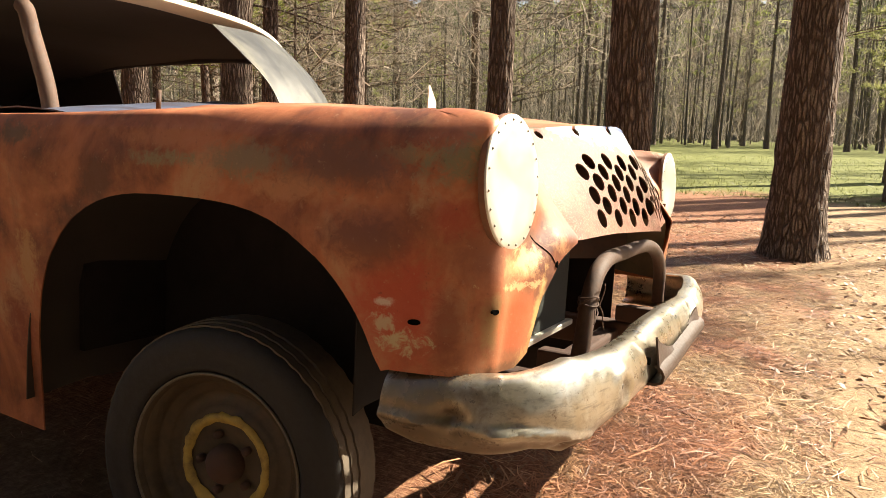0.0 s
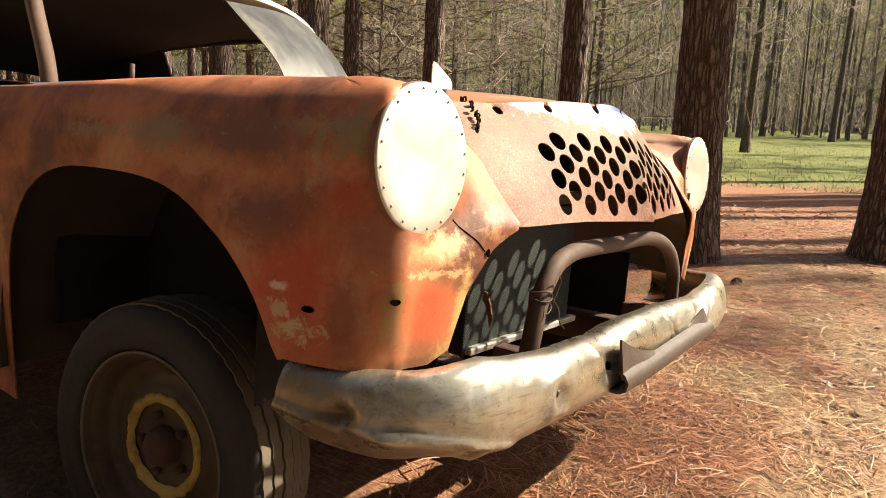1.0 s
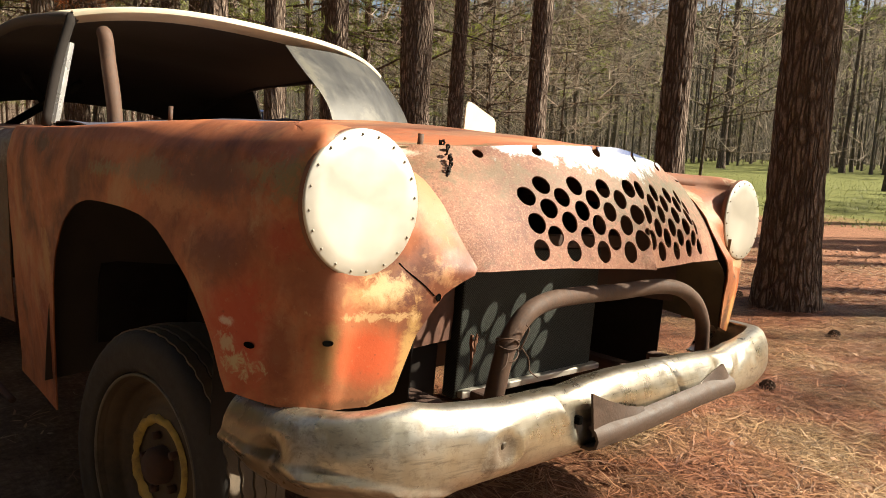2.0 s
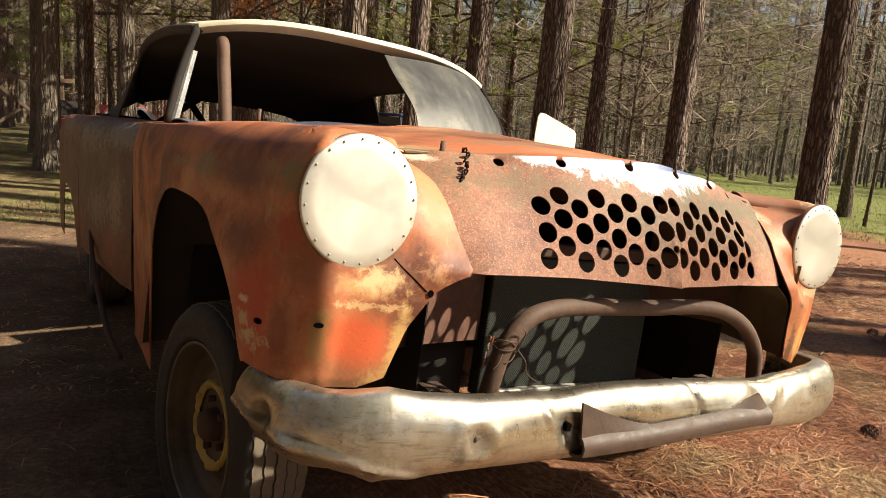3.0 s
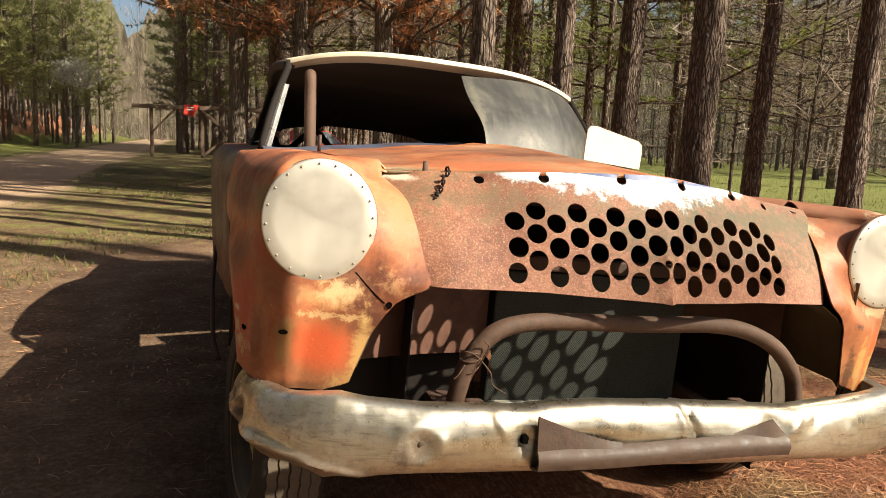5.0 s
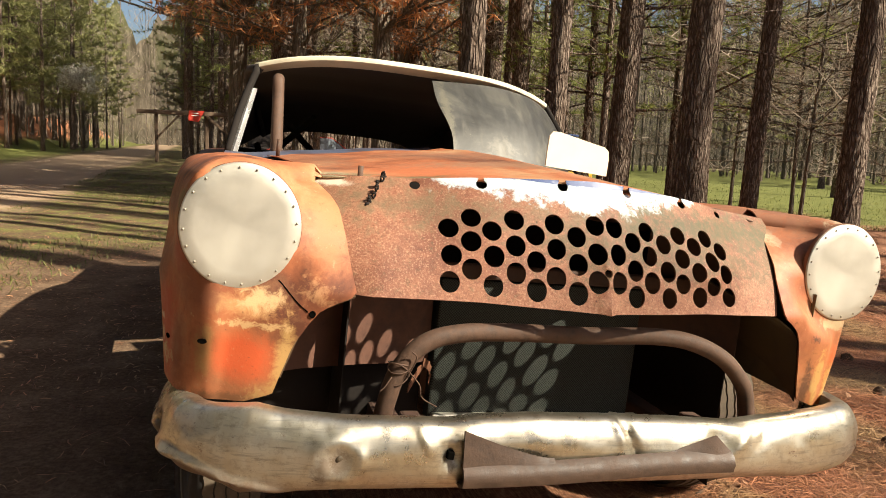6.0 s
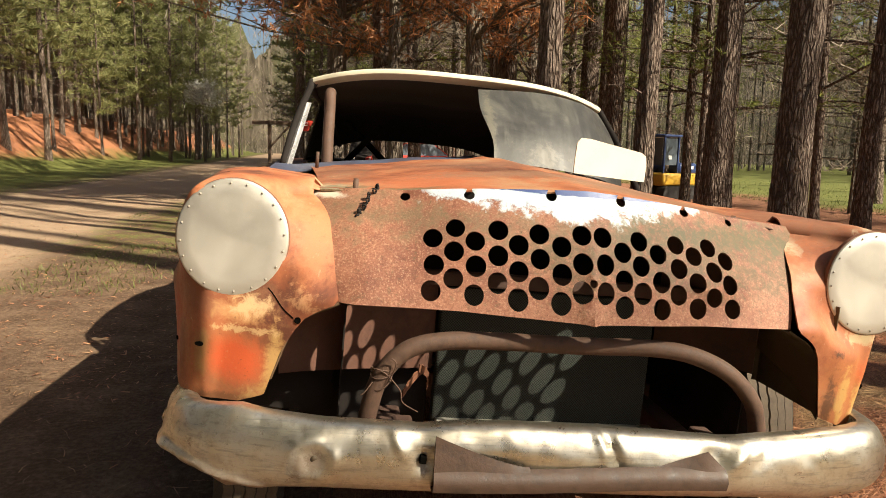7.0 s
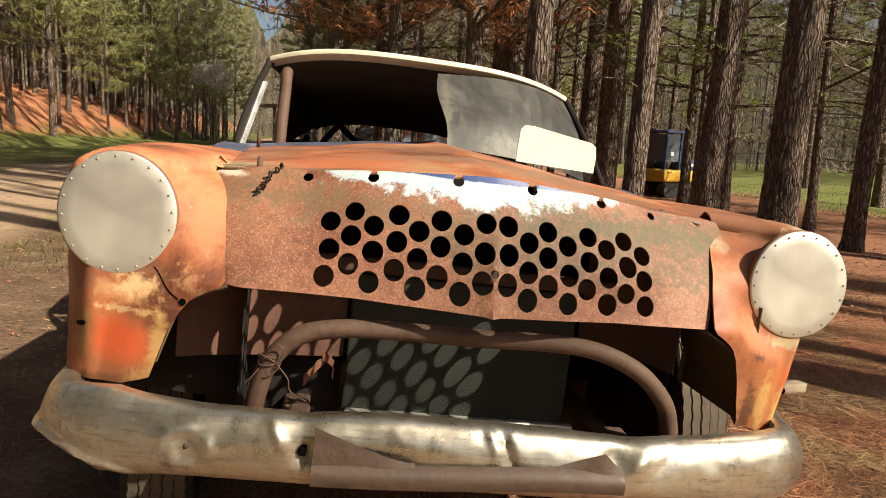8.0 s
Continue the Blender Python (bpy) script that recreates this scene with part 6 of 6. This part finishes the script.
tagged(mesh_part("far_trunks", vs, fs, GREY_BARK, None, smooth=True), "dense distant trunks at the edge of the wood", "trees", kind="stuff")
for i in range(90000):
    x, y = far_spot()
    z = ground_z(x, y) + 20 * rnd.random() ** 1.15
    l = rnd.uniform(0.7, 2.6)
    d = Vector((rnd.gauss(0, 0.55), rnd.gauss(0, 0.55), rnd.uniform(0.1, 1.0))).normalized() * l
    s = Vector((-y, x, 0)).normalized() * -rnd.uniform(0.015, 0.045)
    k = len(tv)
    o = Vector((x, y, z))
    tv += [o - s, o + s, o + d]
    tf.append((k, k + 1, k + 2))
tagged(mesh_part("far_twigs", tv, tf, PALE_TWIG, None), "grey-brown tangle of distant twigs", "undergrowth", kind="stuff")
for i in range(2600):
    x, y = far_spot()
    z = ground_z(x, y) + rnd.uniform(3, 24)
    R = rnd.uniform(0.5, 1.5)
    for q in range(26):
        o = Vector((x + rnd.gauss(0, R), y + rnd.gauss(0, R), z + rnd.gauss(0, R * 0.45)))
        d = Vector((rnd.gauss(0, 1), rnd.gauss(0, 1), rnd.gauss(0, 0.6))).normalized() * rnd.uniform(0.25, 0.6)
        s = Vector((-d.y, d.x, rnd.uniform(-0.3, 0.3))) * 0.16
        k = len(cv)
        cv += [o - s, o + s, o + d]
        cf.append((k, k + 1, k + 2))
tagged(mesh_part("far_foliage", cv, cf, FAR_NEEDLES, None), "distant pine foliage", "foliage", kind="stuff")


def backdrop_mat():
    m, nt, b = nodes_of("glowing_far_woods")
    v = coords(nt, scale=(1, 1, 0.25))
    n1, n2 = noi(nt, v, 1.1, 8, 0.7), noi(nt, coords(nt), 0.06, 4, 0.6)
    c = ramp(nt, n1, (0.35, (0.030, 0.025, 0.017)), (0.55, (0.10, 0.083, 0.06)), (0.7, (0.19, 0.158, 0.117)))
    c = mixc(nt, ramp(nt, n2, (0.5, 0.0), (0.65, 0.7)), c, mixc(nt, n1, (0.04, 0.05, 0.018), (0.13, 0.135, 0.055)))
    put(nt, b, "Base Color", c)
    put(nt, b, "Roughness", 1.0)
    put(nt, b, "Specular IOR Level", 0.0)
    # a faint glow in the woods' own colour stands in for haze
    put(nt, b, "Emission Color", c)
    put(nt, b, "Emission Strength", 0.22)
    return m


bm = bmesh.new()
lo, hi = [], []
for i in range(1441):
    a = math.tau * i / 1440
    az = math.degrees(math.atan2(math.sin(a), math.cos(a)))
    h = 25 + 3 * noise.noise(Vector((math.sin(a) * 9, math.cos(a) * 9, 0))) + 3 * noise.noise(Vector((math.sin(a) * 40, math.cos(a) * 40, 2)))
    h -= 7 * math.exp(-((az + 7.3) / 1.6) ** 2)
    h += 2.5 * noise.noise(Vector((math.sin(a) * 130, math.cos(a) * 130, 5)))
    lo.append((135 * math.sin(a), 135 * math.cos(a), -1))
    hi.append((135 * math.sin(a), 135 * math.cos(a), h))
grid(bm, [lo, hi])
tagged(part("backdrop", bm, backdrop_mat(), None), "brown and green distant woods with a faint glow for haze", "woods", kind="structure")


# ------------------------------------------------------------------ things among the trees
OLD_WOOD = plain("weathered_timber", (0.13, 0.085, 0.055), 0.85, 0, 16, 0.4, 0.3)
PALE_WOOD = plain("pale_post", (0.40, 0.34, 0.26), 0.85, 0, 16, 0.3, 0.3)
RED_PAINT = plain("red_paint", (0.55, 0.05, 0.03), 0.5, 0, 8, 0.2, 0.05)
BLUE_PAINT = plain("blue_paint", (0.035, 0.06, 0.16), 0.4, 0, 8, 0.25, 0.05)
YELLOW_MACHINE = plain("yellow_machine_paint", (0.62, 0.36, 0.04), 0.45, 0, 8, 0.2, 0.05)
PANE = plain("dusty_glass", (0.10, 0.12, 0.14), 0.12, 0, 6, 0.2, 0.02)
WHITE_MARK = plain("white_marking", (0.8, 0.8, 0.78), 0.5, 0, 8, 0.1, 0.02)

# timber gateway beside the track
gate = thing("timber_gateway", "weathered timber gateway with cross braces and a red sign", "gate", at=pose(-3.25, 37.5, 0, 0, 0, 0))


def beam(name, a, b, s, parent, material, label=""):
    a, b = Vector(a), Vector(b)
    bm = bmesh.new()
    d = b - a
    turn = d.to_track_quat("X", "Z").to_matrix().to_4x4()
    box(bm, (a + b) / 2, (d.length, s, s), turn, s * 0.12)
    return part(name, bm, material, parent, label, smooth=False)


for px in (-1.7, 0.75, 3.7):
    beam("post", (px, 0, -0.2), (px, 0, 2.65), 0.17, gate, OLD_WOOD)
beam("top_beam", (-2.6, -0.12, 2.52), (4.2, -0.12, 2.56), 0.20, gate, OLD_WOOD)
beam("brace", (0.75, -0.2, 2.4), (3.6, -0.2, 0.1), 0.14, gate, OLD_WOOD)
beam("brace", (0.75, -0.1, 0.1), (3.6, -0.1, 2.4), 0.14, gate, OLD_WOOD)
beam("brace", (-1.7, -0.1, 1.2), (-0.6, -0.1, 2.4), 0.10, gate, OLD_WOOD)
bm = bmesh.new()
bm.faces.new([bm.verts.new(p) for p in ((-0.25, 0, 2.1), (0.25, 0, 2.05), (0.55, 0, 2.62), (-0.2, 0, 2.62))])
sign = part("sign", bm, RED_PAINT, gate, "small red sign board", smooth=False, thick=0.03)
sign.location = (0.1, -0.26, 0.06)
for i in range(2):
    bm = bmesh.new()
    box(bm, (0.1, -0.285, 2.48 - 0.12 * i), (0.34, 0.01, 0.035))
    part("lettering_bar", bm, WHITE_MARK, sign, smooth=False)

# pale fence posts along the top of the bank
post = None
for i in range(9):
    y = 19.0 + i * 2.3
    x = -6.2 - (y - 10) * 0.06 - 10.8
    m = pose(x, y, ground_z(x, y) - 0.1, random.uniform(-3, 3), random.uniform(-3, 3), 0)
    if post is None:
        bm = bmesh.new()
        tube(bm, [(0, 0, 0), (0, 0, 0.6), (0, 0, 1.35)], 0.06, 8, 0.05)
        post = tagged(part("fence_post", bm, PALE_WOOD, None), "pale weathered wooden fence post on the bank", "fence post", "fence posts on the bank")
        post.matrix_world = m
    else:
        copy_thing(post, m)

# small excavator parked among the pines
dig = thing("mini_excavator", "small blue and yellow excavator parked between pines", "excavator", at=pose(8.35, 17.6, 0, 0, 0, 28) @ Matrix.Scale(0.82, 4))
bm = bmesh.new()
box(bm, (0, 0, 0.72), (1.9, 1.25, 0.42), bevel=0.08)
base = part("body", bm, YELLOW_MACHINE, dig, "yellow lower body")
bm = bmesh.new()
box(bm, (0.45, 0, 1.08), (1.05, 1.2, 0.40), bevel=0.12)
hoodm = part("engine_cover", bm, BLUE_PAINT, dig, "dark blue engine cover with white marking")
bm = bmesh.new()
box(bm, (0.50, -0.605, 1.12), (0.34, 0.008, 0.10))
part("marking_bar", bm, WHITE_MARK, hoodm, smooth=False)
cab = new("cab")
cab.parent = dig
for px, py in ((-0.85, -0.5), (-0.1, -0.5), (-0.85, 0.5), (-0.1, 0.5)):
    beam("cab_post", (px, py, 0.9), (px, py, 2.15), 0.07, cab, BLUE_PAINT)
bm = bmesh.new()
box(bm, (-0.47, 0, 2.18), (0.95, 1.15, 0.09), bevel=0.03)
part("cab_roof", bm, BLUE_PAINT, cab)
for py in (-0.49, 0.49):
    bm = bmesh.new()
    box(bm, (-0.47, py, 1.65), (0.68, 0.012, 0.9))
    part("cab_window", bm, PANE, cab, smooth=False)
bm = bmesh.new()
box(bm, (-0.88, 0, 1.65), (0.012, 0.9, 0.9))
part("cab_window", bm, PANE, cab, smooth=False)
bm = bmesh.new()
box(bm, (-0.52, -0.50, 1.46), (0.16, 0.01, 0.13))
part("notice_bar", bm, WHITE_MARK, cab, smooth=False)
for py in (-0.52, 0.52):
    bm = bmesh.new()
    ring = []
    for k in range(28):
        a = k * math.tau / 28
        ring.append(((0.75 if math.cos(a) > 0 else -0.75) + 0.24 * math.cos(a), 0.26 + 0.24 * math.sin(a)))
    grid(bm, [[(x, py + dy, z) for x, z in ring] for dy in (-0.16, 0.16)], True)
    for dy in (-0.16, 0.16):
        bm.faces.new([bm.verts.new((x, py + dy, z)) for x, z in ring])
    part("track", bm, RUBBER, dig, smooth=False)


def parked(name, label, colour, at, tall=1.0):
    """A plain parked vehicle: body, cabin, windows, wheels, lamps."""
    v = thing(name, label, "car", "parked vehicles", at)
    prof = [(-2.2, 0.45), (-2.25, 0.85), (-1.6, 1.0), (1.7, 1.0), (2.2, 0.9), (2.25, 0.45)]
    bm = bmesh.new()
    grid(bm, [[(x * (1 if abs(s) < 0.86 else 0.98), s, z) for x, z in prof] for s in (-0.88, -0.84, 0.84, 0.88)])
    for s in (-0.88, 0.88):
        bm.faces.new([bm.verts.new((x * 0.98, s, z)) for x, z in prof])
    part("body", bm, colour, v, smooth=False)
    roof = [(-1.1, 1.0), (-0.65, 1.0 + 0.52 * tall), (0.7, 1.0 + 0.54 * tall), (1.45, 1.0)]
    bm = bmesh.new()
    grid(bm, [[(x, s * (0.82 if z < 1.05 else 0.68), z) for x, z in roof] for s in (-1, 1)])
    part("cabin_roof", bm, colour, v, smooth=False, thick=0.03)
    for s in (-1, 1):
        bm = bmesh.new()
        bm.faces.new([bm.verts.new((x * 0.96, s * (0.80 if z < 1.05 else 0.665), z)) for x, z in roof])
        part("side_window", bm, PANE, v, smooth=False)
    for x in (-1.4, 1.4):
        for s in (-0.8, 0.8):
            bm = bmesh.new()
            lathe(bm, [(0.0, s * 1.07), (0.2, s * 1.08), (0.33, s * 1.05), (0.33, s * 0.82)], 20, "y")
            w = part("wheel", bm, RUBBER, v)
            w.location = (x, 0, 0.33)
    for s in (-0.65, 0.65):
        bm = bmesh.new()
        box(bm, (-2.24, s, 0.8), (0.05, 0.3, 0.14), bevel=0.02)
        part("lamp", bm, WHITE_MARK, v, smooth=False)
    return v


parked("parked_red_car", "red car parked far behind among pines", RED_PAINT, pose(2.3, 31.0, 0, 0, 0, 12))
parked("parked_dark_pickup", "dark pickup parked beside the timber gateway", BLACK, pose(0.15, 33.0, 0, 0, 0, 88), 1.1)
